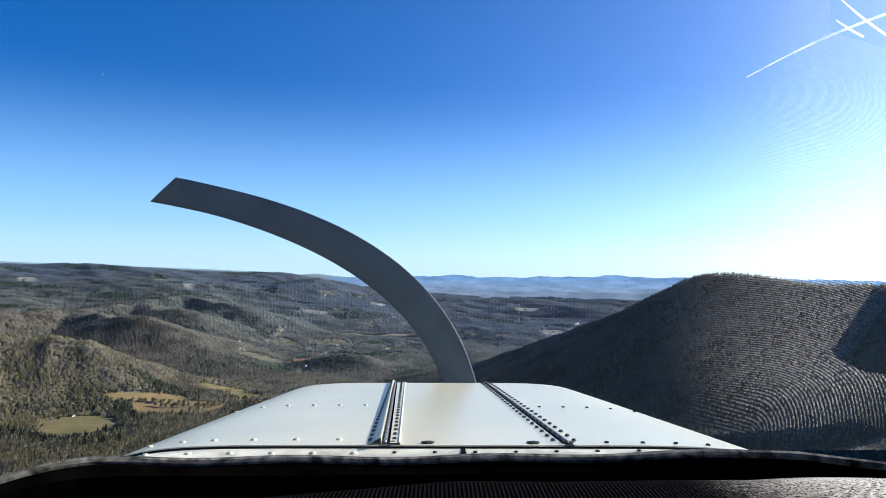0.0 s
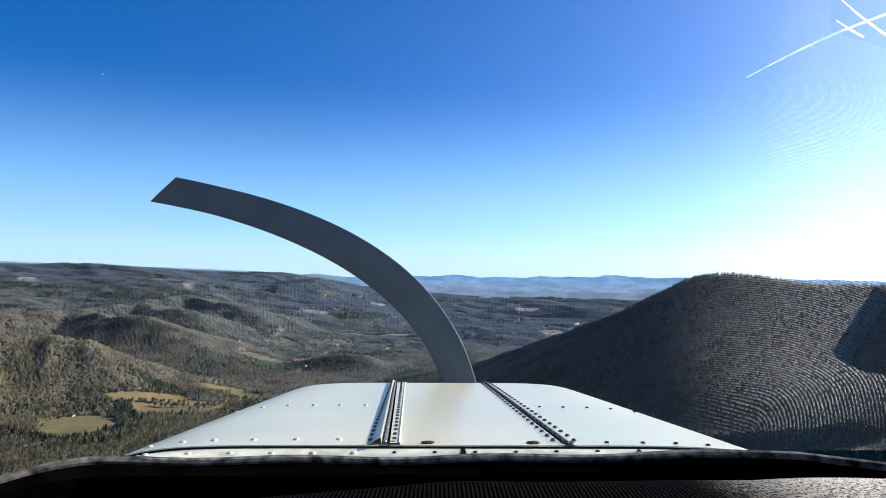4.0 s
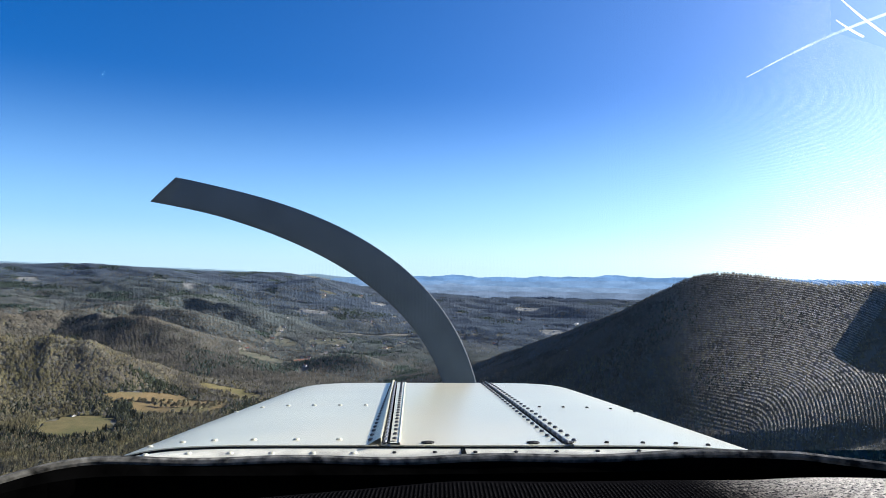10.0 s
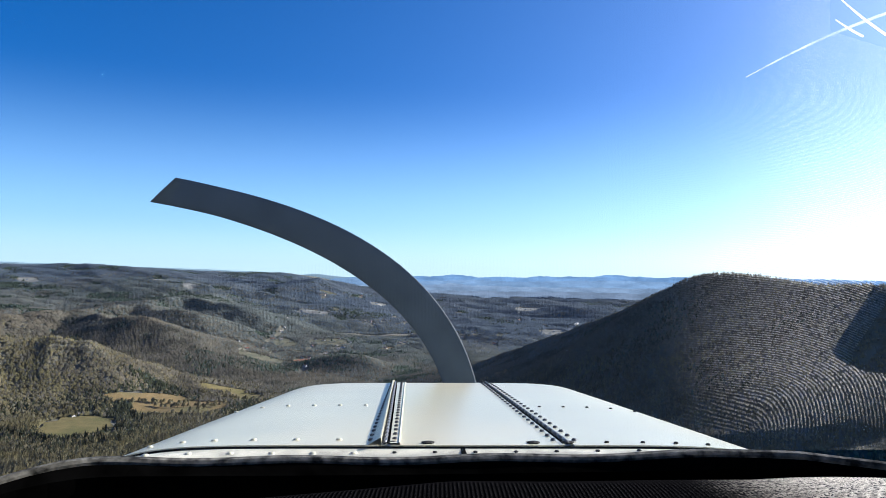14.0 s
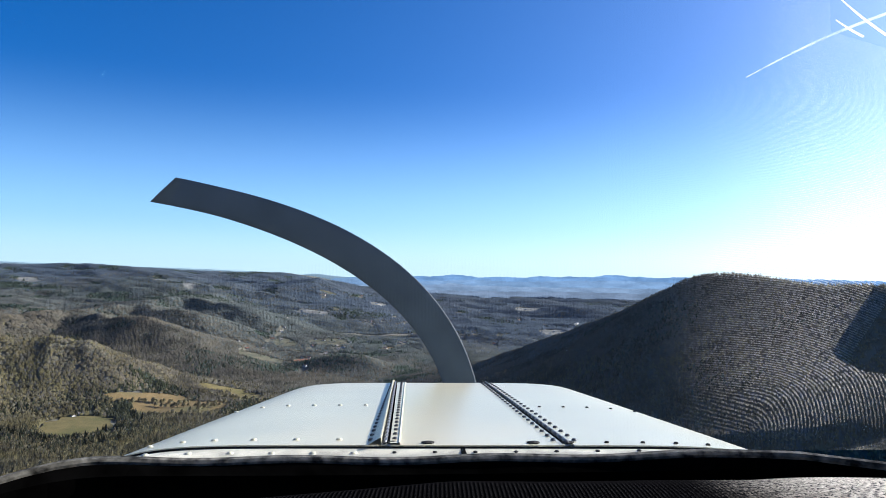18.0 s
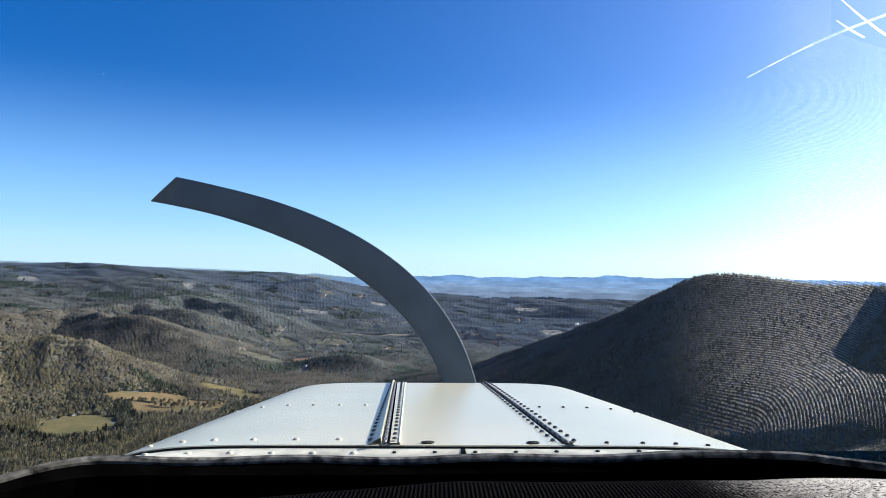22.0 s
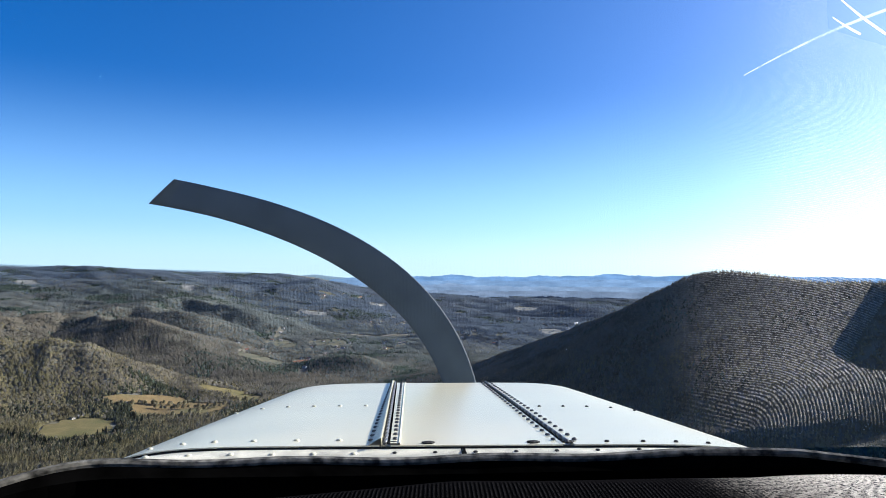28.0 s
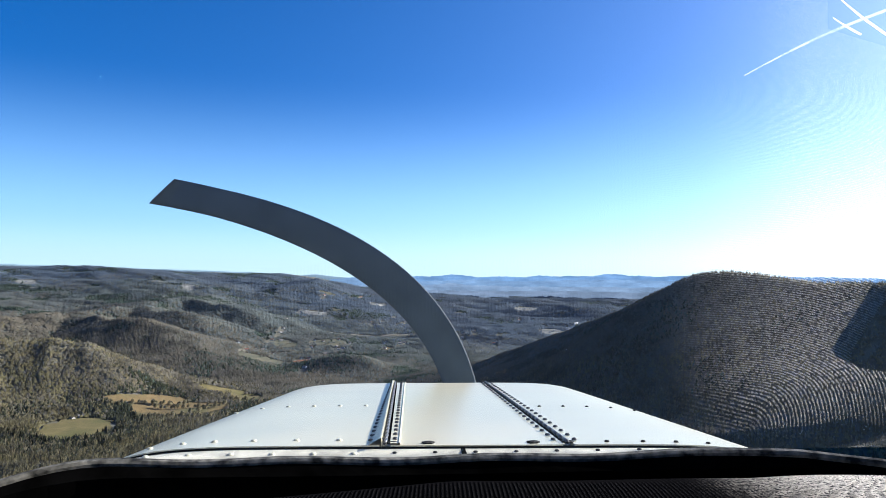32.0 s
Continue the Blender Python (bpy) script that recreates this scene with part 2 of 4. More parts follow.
    lit_end.inputs["From Min"].default_value, lit_end.inputs["From Max"].default_value = 0.235, 0.40
    l.new(calc("ADD", se.outputs[0], calc("MULTIPLY", warp.outputs["Fac"], 0.08)), lit_end.inputs["Value"])
    # further back the ribs are flattened, to keep them out of the sky's reflection
    blend = n.new("ShaderNodeMapRange")
    blend.inputs["From Min"].default_value, blend.inputs["From Max"].default_value = 0.57, 0.50
    blend.inputs["To Max"].default_value = 0.85
    l.new(se.outputs[1], blend.inputs["Value"])
    plain = calc("SUBTRACT", 1.0, blend.outputs[0])
    weave = calc("ADD", calc("MULTIPLY", both, plain), calc("MULTIPLY", blend.outputs[0], 0.33))
    l.new(calc("MULTIPLY", weave, calc("ADD", calc("MULTIPLY", lit_end.outputs[0], 0.62), 0.38)), ra.inputs[0])
    # mixes dark and sunlit tones of the one fabric by place
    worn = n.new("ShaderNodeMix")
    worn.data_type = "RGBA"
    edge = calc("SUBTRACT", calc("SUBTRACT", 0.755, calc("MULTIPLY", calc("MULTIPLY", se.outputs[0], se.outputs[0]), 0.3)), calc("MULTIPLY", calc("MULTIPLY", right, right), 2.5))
    # takes the paleness out ahead of the seal's shadow, softening its edge
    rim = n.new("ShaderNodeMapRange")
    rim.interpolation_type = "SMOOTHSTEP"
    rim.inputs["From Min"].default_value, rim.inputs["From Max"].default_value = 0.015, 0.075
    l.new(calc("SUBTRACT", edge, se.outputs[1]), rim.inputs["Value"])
    strong = calc("MULTIPLY", calc("POWER", lit_end.outputs[0], 1.5), rim.outputs[0])
    # dims the part in direct view, to match its tone there
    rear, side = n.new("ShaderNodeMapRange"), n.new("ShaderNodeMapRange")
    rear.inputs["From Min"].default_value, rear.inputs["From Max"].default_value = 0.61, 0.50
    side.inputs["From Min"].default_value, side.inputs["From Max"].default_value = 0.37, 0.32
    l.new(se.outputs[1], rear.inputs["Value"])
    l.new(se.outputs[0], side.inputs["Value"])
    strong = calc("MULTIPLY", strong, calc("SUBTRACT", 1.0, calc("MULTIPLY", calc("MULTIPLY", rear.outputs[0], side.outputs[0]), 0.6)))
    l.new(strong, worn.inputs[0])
    dim_ribs = n.new("ShaderNodeMix")
    dim_ribs.data_type = "RGBA"
    dim_ribs.inputs[6].default_value, dim_ribs.inputs[7].default_value = (0.001, 0.001, 0.0012, 1), (0.008, 0.008, 0.009, 1)
    l.new(both, dim_ribs.inputs[0])
    l.new(dim_ribs.outputs[2], worn.inputs[6])
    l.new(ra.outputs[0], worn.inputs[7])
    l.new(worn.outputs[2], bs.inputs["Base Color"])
    bs.inputs["Specular IOR Level"].default_value = 0.0
    bu = n.new("ShaderNodeBump")
    bu.inputs["Strength"].default_value, bu.inputs["Distance"].default_value = 0.8, 0.0015
    l.new(both, bu.inputs["Height"])
    l.new(bu.outputs[0], bs.inputs["Normal"])
    return m


def glass_mat():
    m = bpy.data.materials.new("windshield_acrylic")
    m.use_nodes = True
    n, l = m.node_tree.nodes, m.node_tree.links
    n.remove(n["Principled BSDF"])
    tr, gl, mx, fr = (n.new("ShaderNode" + k) for k in ("BsdfTransparent", "BsdfGlossy", "MixShader", "Fresnel"))
    tr.inputs[0].default_value = (0.97, 0.98, 0.98, 1)
    gl.inputs["Roughness"].default_value = 0.0
    fr.inputs[0].default_value = 2.55
    l.new(fr.outputs[0], mx.inputs[0])
    l.new(tr.outputs[0], mx.inputs[1])
    l.new(gl.outputs[0], mx.inputs[2])
    # fine dust and crazing that lights up in the sun; its blue tint adds haze over dark land
    dust, m2 = n.new("ShaderNodeBsdfTranslucent"), n.new("ShaderNodeMixShader")
    dust.inputs[0].default_value = (0.55, 0.76, 1.0, 1)
    m2.inputs[0].default_value = 0.0045
    l.new(mx.outputs[0], m2.inputs[1])
    l.new(dust.outputs[0], m2.inputs[2])
    l.new(m2.outputs[0], n["Material Output"].inputs[0])
    return m


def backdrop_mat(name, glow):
    """Far ranges whose air haze is put in as a mottled blue glow of their own."""
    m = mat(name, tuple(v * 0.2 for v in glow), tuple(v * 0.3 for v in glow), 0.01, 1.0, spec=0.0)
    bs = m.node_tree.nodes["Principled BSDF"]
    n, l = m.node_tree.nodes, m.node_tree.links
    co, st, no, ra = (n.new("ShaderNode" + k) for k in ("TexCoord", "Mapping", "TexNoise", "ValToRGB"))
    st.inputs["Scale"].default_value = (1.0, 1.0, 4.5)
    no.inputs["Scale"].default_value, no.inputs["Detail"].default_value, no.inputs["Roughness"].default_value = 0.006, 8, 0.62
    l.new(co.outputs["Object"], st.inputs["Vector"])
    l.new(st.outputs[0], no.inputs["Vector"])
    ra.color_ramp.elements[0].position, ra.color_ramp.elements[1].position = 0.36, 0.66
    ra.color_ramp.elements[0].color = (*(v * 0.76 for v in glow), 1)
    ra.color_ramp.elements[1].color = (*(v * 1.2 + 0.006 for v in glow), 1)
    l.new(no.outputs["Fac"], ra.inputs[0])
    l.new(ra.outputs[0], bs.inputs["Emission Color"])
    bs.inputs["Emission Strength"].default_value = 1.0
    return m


M_FABRIC, M_GLASS = fabric_mat(), glass_mat()


# ================= helpers =================
def mesh_of(name, verts, faces, material, smooth=False):
    me = bpy.data.meshes.new(name)
    me.from_pydata([tuple(v) for v in verts], [], [tuple(f) for f in faces])
    me.materials.append(material)
    if smooth:
        me.polygons.foreach_set("use_smooth", [True] * len(me.polygons))
    me.update()
    return me


def part(name, data, material, parent, label=""):
    """Links a bmesh, or verts and faces, as one mesh object under a thing or a part."""
    if isinstance(data, bmesh.types.BMesh):
        me = bpy.data.meshes.new(name)
        bmesh.ops.recalc_face_normals(data, faces=data.faces)
        data.to_mesh(me)
        data.free()
        me.materials.append(material)
    elif isinstance(data, bpy.types.Mesh):
        me = data
    else:
        me = mesh_of(name, data[0], data[1], material, len(data) > 2 and data[2])
    ob = new(name, me)
    ob.parent = parent
    if label:
        ob["label"] = label
    return ob


def grid_faces(rows, cols, flip=False):
    f = [(i * cols + j, i * cols + j + 1, (i + 1) * cols + j + 1, (i + 1) * cols + j) for i in range(rows - 1) for j in range(cols - 1)]
    return [q[::-1] for q in f] if flip else f


def tube(path, radius, sides=8):
    """A round bar along a path."""
    verts, faces = [], []
    pts = [Vector(p) for p in path]
    for i, p in enumerate(pts):
        d = (pts[min(i + 1, len(pts) - 1)] - pts[max(i - 1, 0)]).normalized()
        a = d.cross(Vector((0, 0, 1)) if abs(d.z) < 0.9 else Vector((1, 0, 0))).normalized()
        b = a.cross(d)
        r = radius(i / (len(pts) - 1)) if callable(radius) else radius
        verts += [p + (a * math.cos(6.28318 * k / sides) + b * math.sin(6.28318 * k / sides)) * r for k in range(sides)]
    for i in range(len(pts) - 1):
        for k in range(sides):
            faces.append((i * sides + k, i * sides + (k + 1) % sides, (i + 1) * sides + (k + 1) % sides, (i + 1) * sides + k))
    faces += [tuple(range(sides))[::-1], tuple(range((len(pts) - 1) * sides, len(pts) * sides))]
    return verts, faces, True


def dome(radius, height, sides=10):
    """A low round head."""
    verts, faces = [], []
    for r, z in ((1.0, 0.0), (0.92, 0.55), (0.6, 0.9)):
        verts += [(radius * r * math.cos(6.28318 * k / sides), radius * r * math.sin(6.28318 * k / sides), height * z) for k in range(sides)]
    verts.append((0, 0, height))
    for i in range(2):
        for k in range(sides):
            faces.append((i * sides + k, i * sides + (k + 1) % sides, (i + 1) * sides + (k + 1) % sides, (i + 1) * sides + k))
    faces += [(2 * sides + k, 2 * sides + (k + 1) % sides, 3 * sides) for k in range(sides)]
    return verts, faces, True


# ---- smooth noise on arrays ----
_rng = np.random.RandomState(7)
_LAT = _rng.rand(256, 256)


def vnoise(x, y):
    xi, yi = np.floor(x).astype(int), np.floor(y).astype(int)
    fx, fy = x - xi, y - yi
    fx, fy = fx * fx * (3 - 2 * fx), fy * fy * (3 - 2 * fy)
    g = lambda i, j: _LAT[i & 255, j & 255]
    return (g(xi, yi) * (1 - fx) + g(xi + 1, yi) * fx) * (1 - fy) + (g(xi, yi + 1) * (1 - fx) + g(xi + 1, yi + 1) * fx) * fy


def fbm(x, y, octaves=4):
    s, a, t = 0, 0.5, 0
    for k in range(octaves):
        s, t = s + a * vnoise(x * 2 ** k + 17.3 * k, y * 2 ** k + 9.1 * k), t + a
        a *= 0.5
    return s / t - 0.5


# ================= the land =================
HILLS = [(-1700, 2500, 350, 300, 40), (-1400, 3500, 400, 250, 50), (-330, 4500, 110, 80, 42), (-272, 2150, 125, 60, 36),
         (-1900, 4000, 500, 200, 40), (700, 3600, 250, 120, 40), (100, 3000, 200, 120, 14), (-1650, 1700, 250, 250, 90)]
# crests of the mountain and of the wooded spurs: x, y, z along each, and how steep the sides are
CRESTS = [([(34, 2150, -3), (113, 2047, 37), (178, 1892, 105), (241, 1804, 147), (299, 1724, 177), (350, 1643, 210), (391, 1551, 244), (429, 1469, 275), (459, 1386, 301), (475, 1338, 322), (498, 1287, 330), (522, 1223, 328), (545, 1147, 320), (556, 1064, 313), (560, 982, 314), (556, 891, 314), (1050, 460, 300), (1600, -300, 320), (2300, -1500, 300)], 250, 1.0),
          ([(-1108, 1482, 167), (-991, 1597, 157), (-905, 1648, 158), (-838, 1672, 149), (-783, 1698, 122), (-714, 1728, 89), (-637, 1747, 62), (-584, 1755, 40)], 90, 1.3),
          ([(-1226, 2405, 158), (-1106, 2331, 160), (-1012, 2264, 162), (-925, 2236, 160), (-867, 2217, 146), (-818, 2192, 122), (-765, 2158, 99), (-659, 2099, 59)], 150, 2.1),
          ([(-1172, 2718, 176), (-1072, 2641, 172), (-987, 2599, 168), (-894, 2569, 158), (-824, 2529, 121), (-752, 2468, 84), (-666, 2389, 51)], 150, 2.1),
          ([(-1105, 3003, 190), (-998, 2935, 184), (-893, 2895, 176), (-789, 2853, 164), (-717, 2800, 135), (-643, 2725, 89)], 150, 2.1),
          ([(-1500, 1900, 130), (-1380, 2250, 158), (-1260, 2520, 168), (-1180, 2720, 180), (-1100, 3010, 192), (-1020, 3348, 205)], 200, 2.4),
          ([(-1020, 3348, 169), (-710, 3835, 256), (-683, 3941, 271), (-609, 4055, 243), (-560, 4150, 235)], 150, 2.0),
          ([(119, 1495, 80), (186, 1468, 109), (247, 1419, 133), (303, 1367, 150), (365, 1320, 167), (438, 1319, 200)], 70, 1.0)]


def base_level(d, x=0.0):
    s = np.clip((d - 2000) / 2800, 0, 1)
    return 20 + (292 - 112 * np.clip((np.asarray(x) + 1050) / 900, 0, 1)) * (0.55 * s + 0.45 * s * s * (3 - 2 * s))


def ridge(x, y, crest, foot, steep):
    """Height over the plain of one crest line with sloping sides."""
    best = np.zeros(np.shape(x))
    for (ax, ay, az), (bx, by, bz) in zip(crest, crest[1:]):
        ux, uy = bx - ax, by - ay
        k = np.clip(((x - ax) * ux + (y - ay) * uy) / (ux * ux + uy * uy), 0, 1)
        dist = np.hypot(x - ax - k * ux, y - ay - k * uy)
        px, py = ax + k * ux, ay + k * uy
        h = np.maximum(0, az + (bz - az) * k - base_level(np.hypot(px, py), px))
        side = np.clip(1 - np.maximum(0, np.sqrt(dist ** 2 + 144) - 12) / (foot + steep * h), 0, 1)
        best = np.maximum(best, h * side ** 1.3)
    return best


def land(x, y):
    x, y = np.asarray(x, float), np.asarray(y, float)
    d = np.hypot(x, y)
    s = np.clip((d - 2000) / 2800, 0, 1)
    calm = 1 - 0.8 * np.exp(-((x + 560) / 260) ** 2 - ((y - 1560) / 330) ** 2)       # the flat fields
    rough = calm * np.clip((d - 300) / 900, 0, 1) * (26 * fbm(x / 420, y / 420, 4) * (1 + 0.25 * s) + 8 * fbm(x / 120 + 3, y / 95 + 8, 2))
    rough = rough + (24 * (0.2 - np.abs(fbm(x / 250 + 9, y / 150 + 2, 3)) * 1.5) + 9 * fbm(x / 110, y / 50 + 5, 2)) * np.clip((d - 2200) / 700, 0, 1)
    hills = 0
    for hx, hy, rx, ry, hh in HILLS:
        hills = np.maximum(hills, hh * np.exp(-((x - hx) / rx) ** 2 - ((y - hy) / ry) ** 2))
    for crest, foot, steep in CRESTS[1:]:
        hills = np.maximum(hills, ridge(x, y, crest, foot, steep))
    gully = 1 - 2.6 * np.abs(fbm(x / 150 + 5, y / 190 + 3, 3))
    c = ridge(x, y, *CRESTS[0])
    spur = 1 - 3 * np.abs(fbm((x * 0.52 - y * 0.85) / 260 + 3.1, (x * 0.85 + y * 0.52) / 900, 3))
    mask = np.clip(c / 60, 0, 1) * np.clip((312 - c) / 150, 0, 1)
    return base_level(d, x) + rough * (1 - 0.85 * np.clip(c / 60, 0, 1)) + np.maximum(hills * (0.9 + 0.13 * gully), c) + (spur - 0.5) * 30 * mask


def build_ground():
    az = np.radians(np.concatenate([np.arange(-180, -42, 4.0), np.arange(-42, 42, 0.22), np.arange(42, 180, 4.0), [180.0]]))
    rad = np.concatenate([[0.5, 150, 300, 450], np.geomspace(560, 4860, 330)])
    A, R = np.meshgrid(az, rad)
    X, Y = R * np.sin(A), R * np.cos(A)
    Z = land(X, Y)
    v = np.stack([X, Y, Z], -1).reshape(-1, 3)
    return mesh_of("ground", v.tolist(), grid_faces(len(rad), len(az), True), M_GROUND, True)


ground = tagged(new("ground", build_ground()), "rolling valley floor under brown winter woods", "ground", kind="structure")

# fields: centre, length, width, heading in degrees, material
FIELDS = [(-674, 1336, 143, 212, 27, M_MEADOW), (-645, 1575, 190, 44, 40, M_STUBBLE), (-559, 1538, 209, 164, 20, M_STUBBLE), (-527, 1734, 127, 64, 17, M_MEADOW),
          (-458, 1679, 83, 116, 15, M_STUBBLE), (-540, 2200, 190, 105, 10, M_DULL), (-432, 2225, 80, 125, 10, M_EARTH), (-560, 2570, 90, 150, 12, M_DULL), (-600, 3290, 160, 170, 10, M_PALE),
          (-1458, 2631, 96, 120, 29, M_STUBBLE), (-2064, 3533, 104, 200, 30, M_PALE), (-1446, 3588, 111, 200, 22, M_PALE), (-1249, 3496, 71, 200, 20, M_PALE),
          (328, 4420, 201, 300, -4, M_PALE), (450, 3780, 150, 330, -7, M_PALE), (470, 2980, 120, 140, -9, M_PALE), (-190, 2581, 45, 70, 4, M_STUBBLE),
          (-606, 3751, 97, 55, 9, M_DULL), (-335, 3737, 96, 160, 5, M_PALE), (-118, 3498, 90, 190, 2, M_DULL), (-410, 2650, 130, 160, 8, M_DULL),
          (-1502, 2961, 63, 55, 27, M_DULL)]


def small_clearings(count, seed):
    """Little openings in the woods, wider across than deep."""
    rng = random.Random(seed)
    out = []
    while len(out) < count:
        a, d = radians(rng.uniform(-31, 16)), rng.uniform(1900, 4300)
        x, y = d * math.sin(a), d * math.cos(a)
        if (abs(x + 330) > 150 or d > 2300) and float(land(x, y) - base_level(d, x)) < 14:
            out.append((round(x), round(y), rng.uniform(20, 75), rng.uniform(22, 45) * d / 1900, rng.uniform(-40, 40), rng.choice((M_DULL, M_PALE, M_DULL, M_PALE))))
    return out


FIELDS += small_clearings(26, 12)
SITES = [(-724, 1440, 60), (-734, 1426, 151), (-704, 2466, 139), (-624, 2289, 33), (-615, 2774, 94), (-653, 2985, 154), (-457, 2330, 121), (-432, 2322, 160),
         (-404, 2114, 148), (-207, 2580, 16), (-202, 2568, 155), (-619, 2603, 3), (-477, 2686, 120), (-1438, 2651, 66), (-1472, 2655, 141), (-614, 3706, 59),
         (-341, 3736, 49), (-1302, 2936, 120), (-1314, 2913, 138), (-393, 2728, 140), (-341, 2658, 121), (-222, 3381, 101), (-963, 3738, 163), (-445, 3907, 38)]


def hamlets(seed):
    """Small houses in loose groups along the valley."""
    rng = random.Random(seed)
    out = []
    for cx, cy, n in ((-620, 2420, 6), (-380, 2560, 6), (-120, 2700, 5), (-250, 3150, 6), (150, 2900, 4), (330, 3300, 5)):
        out += [(round(cx + rng.gauss(0, 75)), round(cy + rng.gauss(0, 80)), rng.randrange(180)) for _ in range(n)]
    return out


SITES += hamlets(8)


def in_fields(x, y, grow=0.0):
    inside = np.zeros(np.shape(x), bool)
    for hx, hy, _ in SITES[2:]:
        inside |= ((x - hx) / 14) ** 2 + ((y - hy + 32) / 48) ** 2 < 1
    for cx, cy, lx, ly, a, _ in FIELDS:
        c, s = math.cos(radians(a)), math.sin(radians(a))
        u, v = (x - cx) * c + (y - cy) * s, -(x - cx) * s + (y - cy) * c
        inside |= (np.abs(u) / (lx / 2 + grow)) ** 3 + (np.abs(v) / (ly / 2 + grow)) ** 3 < 0.9 + 0.7 * fbm(x / 30, y / 30, 2)
    return inside


def build_field(cx, cy, lx, ly, a, material, seed):
    """A patch of grassland that follows the ground, with a worn outline."""
    rng = random.Random(seed)
    c, s = math.cos(radians(a)), math.sin(radians(a))
    ring, rings = 40, 7
    phase = [rng.uniform(0, 6.28) for _ in range(4)]
    vs = []
    for r in range(rings + 1):
        for k in range(ring):
            t = 6.28318 * k / ring
            wob = 1.0 + 0.17 * math.sin(2 * t + phase[0]) + 0.12 * math.sin(3 * t + phase[1]) + 0.09 * math.sin(7 * t + phase[2])
            e = r / rings * wob
            u = lx / 2 * e * math.copysign(abs(math.cos(t)) ** 0.6, math.cos(t))
            v = ly / 2 * e * math.copysign(abs(math.sin(t)) ** 0.6, math.sin(t))
            vs.append((cx + u * c - v * s, cy + u * s + v * c))
    arr = np.array(vs)
    z = land(arr[:, 0], arr[:, 1]) + 2.0
    verts = [(p[0], p[1], h) for p, h in zip(vs, z)]
    faces = [(r * ring + k, (r + 1) * ring + k, (r + 1) * ring + (k + 1) % ring, r * ring + (k + 1) % ring) for r in range(rings) for k in range(ring)]
    return mesh_of("field", verts, faces, material, True)


FIELD_WORDS = {M_STUBBLE.name: "tan stubble field among bare winter trees", M_MEADOW.name: "olive winter meadow between strips of woodland",
               M_EARTH.name: "patch of bare red-brown earth beside houses",
               M_PALE.name: "pale open clearing far down the valley",
               M_DULL.name: "dull green pasture among the distant woods"}
for i, f in enumerate(FIELDS):
    tagged(new("field", build_field(*f, i)), FIELD_WORDS[f[5].name], "field", group="fields in the valley", kind="structure")


# narrow roads between the hamlets: bends along each, then its width
ROADS = [([(-760, 2330), (-600, 2395), (-430, 2440), (-260, 2410), (-80, 2480)], 9.0), ([(-520, 2900), (-330, 2870), (-120, 2930), (60, 2900)], 12.0)]


def build_road(bends, width):
    """A strip of pale gravel that follows the ground."""
    pts = []
    for (ax, ay), (bx, by) in zip(bends, bends[1:]):
        pts += [(ax + (bx - ax) * k / 24, ay + (by - ay) * k / 24 + 8 * math.sin((ax + (bx - ax) * k / 24) / 30)) for k in range(24)]
    vs = []
    for x, y in pts:
        vs += [(x, y - width / 2, float(land(x, y - width / 2)) + 2.0), (x, y + width / 2, float(land(x, y + width / 2)) + 2.0)]
    return mesh_of("road", vs, grid_faces(len(pts), 2, False), M_ROAD, True)


def on_roads(x, y):
    hit = np.zeros(np.shape(x), bool)
    for bends, width in ROADS:
        bx, by = np.array([b[0] for b in bends]), np.array([b[1] for b in bends])
        mid = np.interp(x, bx, by) + 8 * np.sin(x / 30)
        hit |= (x > bx[0]) & (x < bx[-1]) & (y > mid - 26) & (y < mid + width)
    return hit


for bends, width in ROADS:
    tagged(new("road", build_road(bends, width)), "pale gravel road winding between the woods", "road", kind="structure")


# ================= woods =================
def scatter(count, r0, r1, rng, half=40.0):
    a = np.radians(rng.uniform(-half, half, count))
    r = np.sqrt(rng.uniform(r0 * r0, r1 * r1, count))
    x, y = r * np.sin(a), r * np.cos(a)
    stray = (r > 1900) & (rng.rand(count) < 0.02)       # single trees left standing in the far clearings
    keep = (stray | ~in_fields(x, y, -3.0)) & ~on_roads(x, y)
    return x[keep], y[keep]


def is_pine(x, y, rng):
    """Pines stand in groves, mostly on the low ground."""
    high = np.clip((land(x, y) - base_level(np.hypot(x, y), x) - 30) / 60, 0, 1)
    grove = np.maximum(fbm(x / 300 + 40, y / 300 + 11, 3), fbm(x / 110 + 4, y / 110 + 31, 2) - 0.04) + 0.2 * (rng.rand(len(x)) - 0.5)
    return grove > 0.17 + 0.14 * high - 0.05 * (np.hypot(x, y) < 1450) * (high < 0.4) + 0.07 * (np.hypot(x, y) > 1700) - 0.1 * np.clip((-550 - x) / 400, 0, 1) * (np.hypot(x, y) > 1700)


def slope_of(x, y):
    e = 12.0
    z = land(x, y)
    n = np.stack([(z - land(x + e, y)) / e, (z - land(x, y + e)) / e, np.ones_like(z)], -1)
    return z, n / np.linalg.norm(n, axis=1)[:, None]


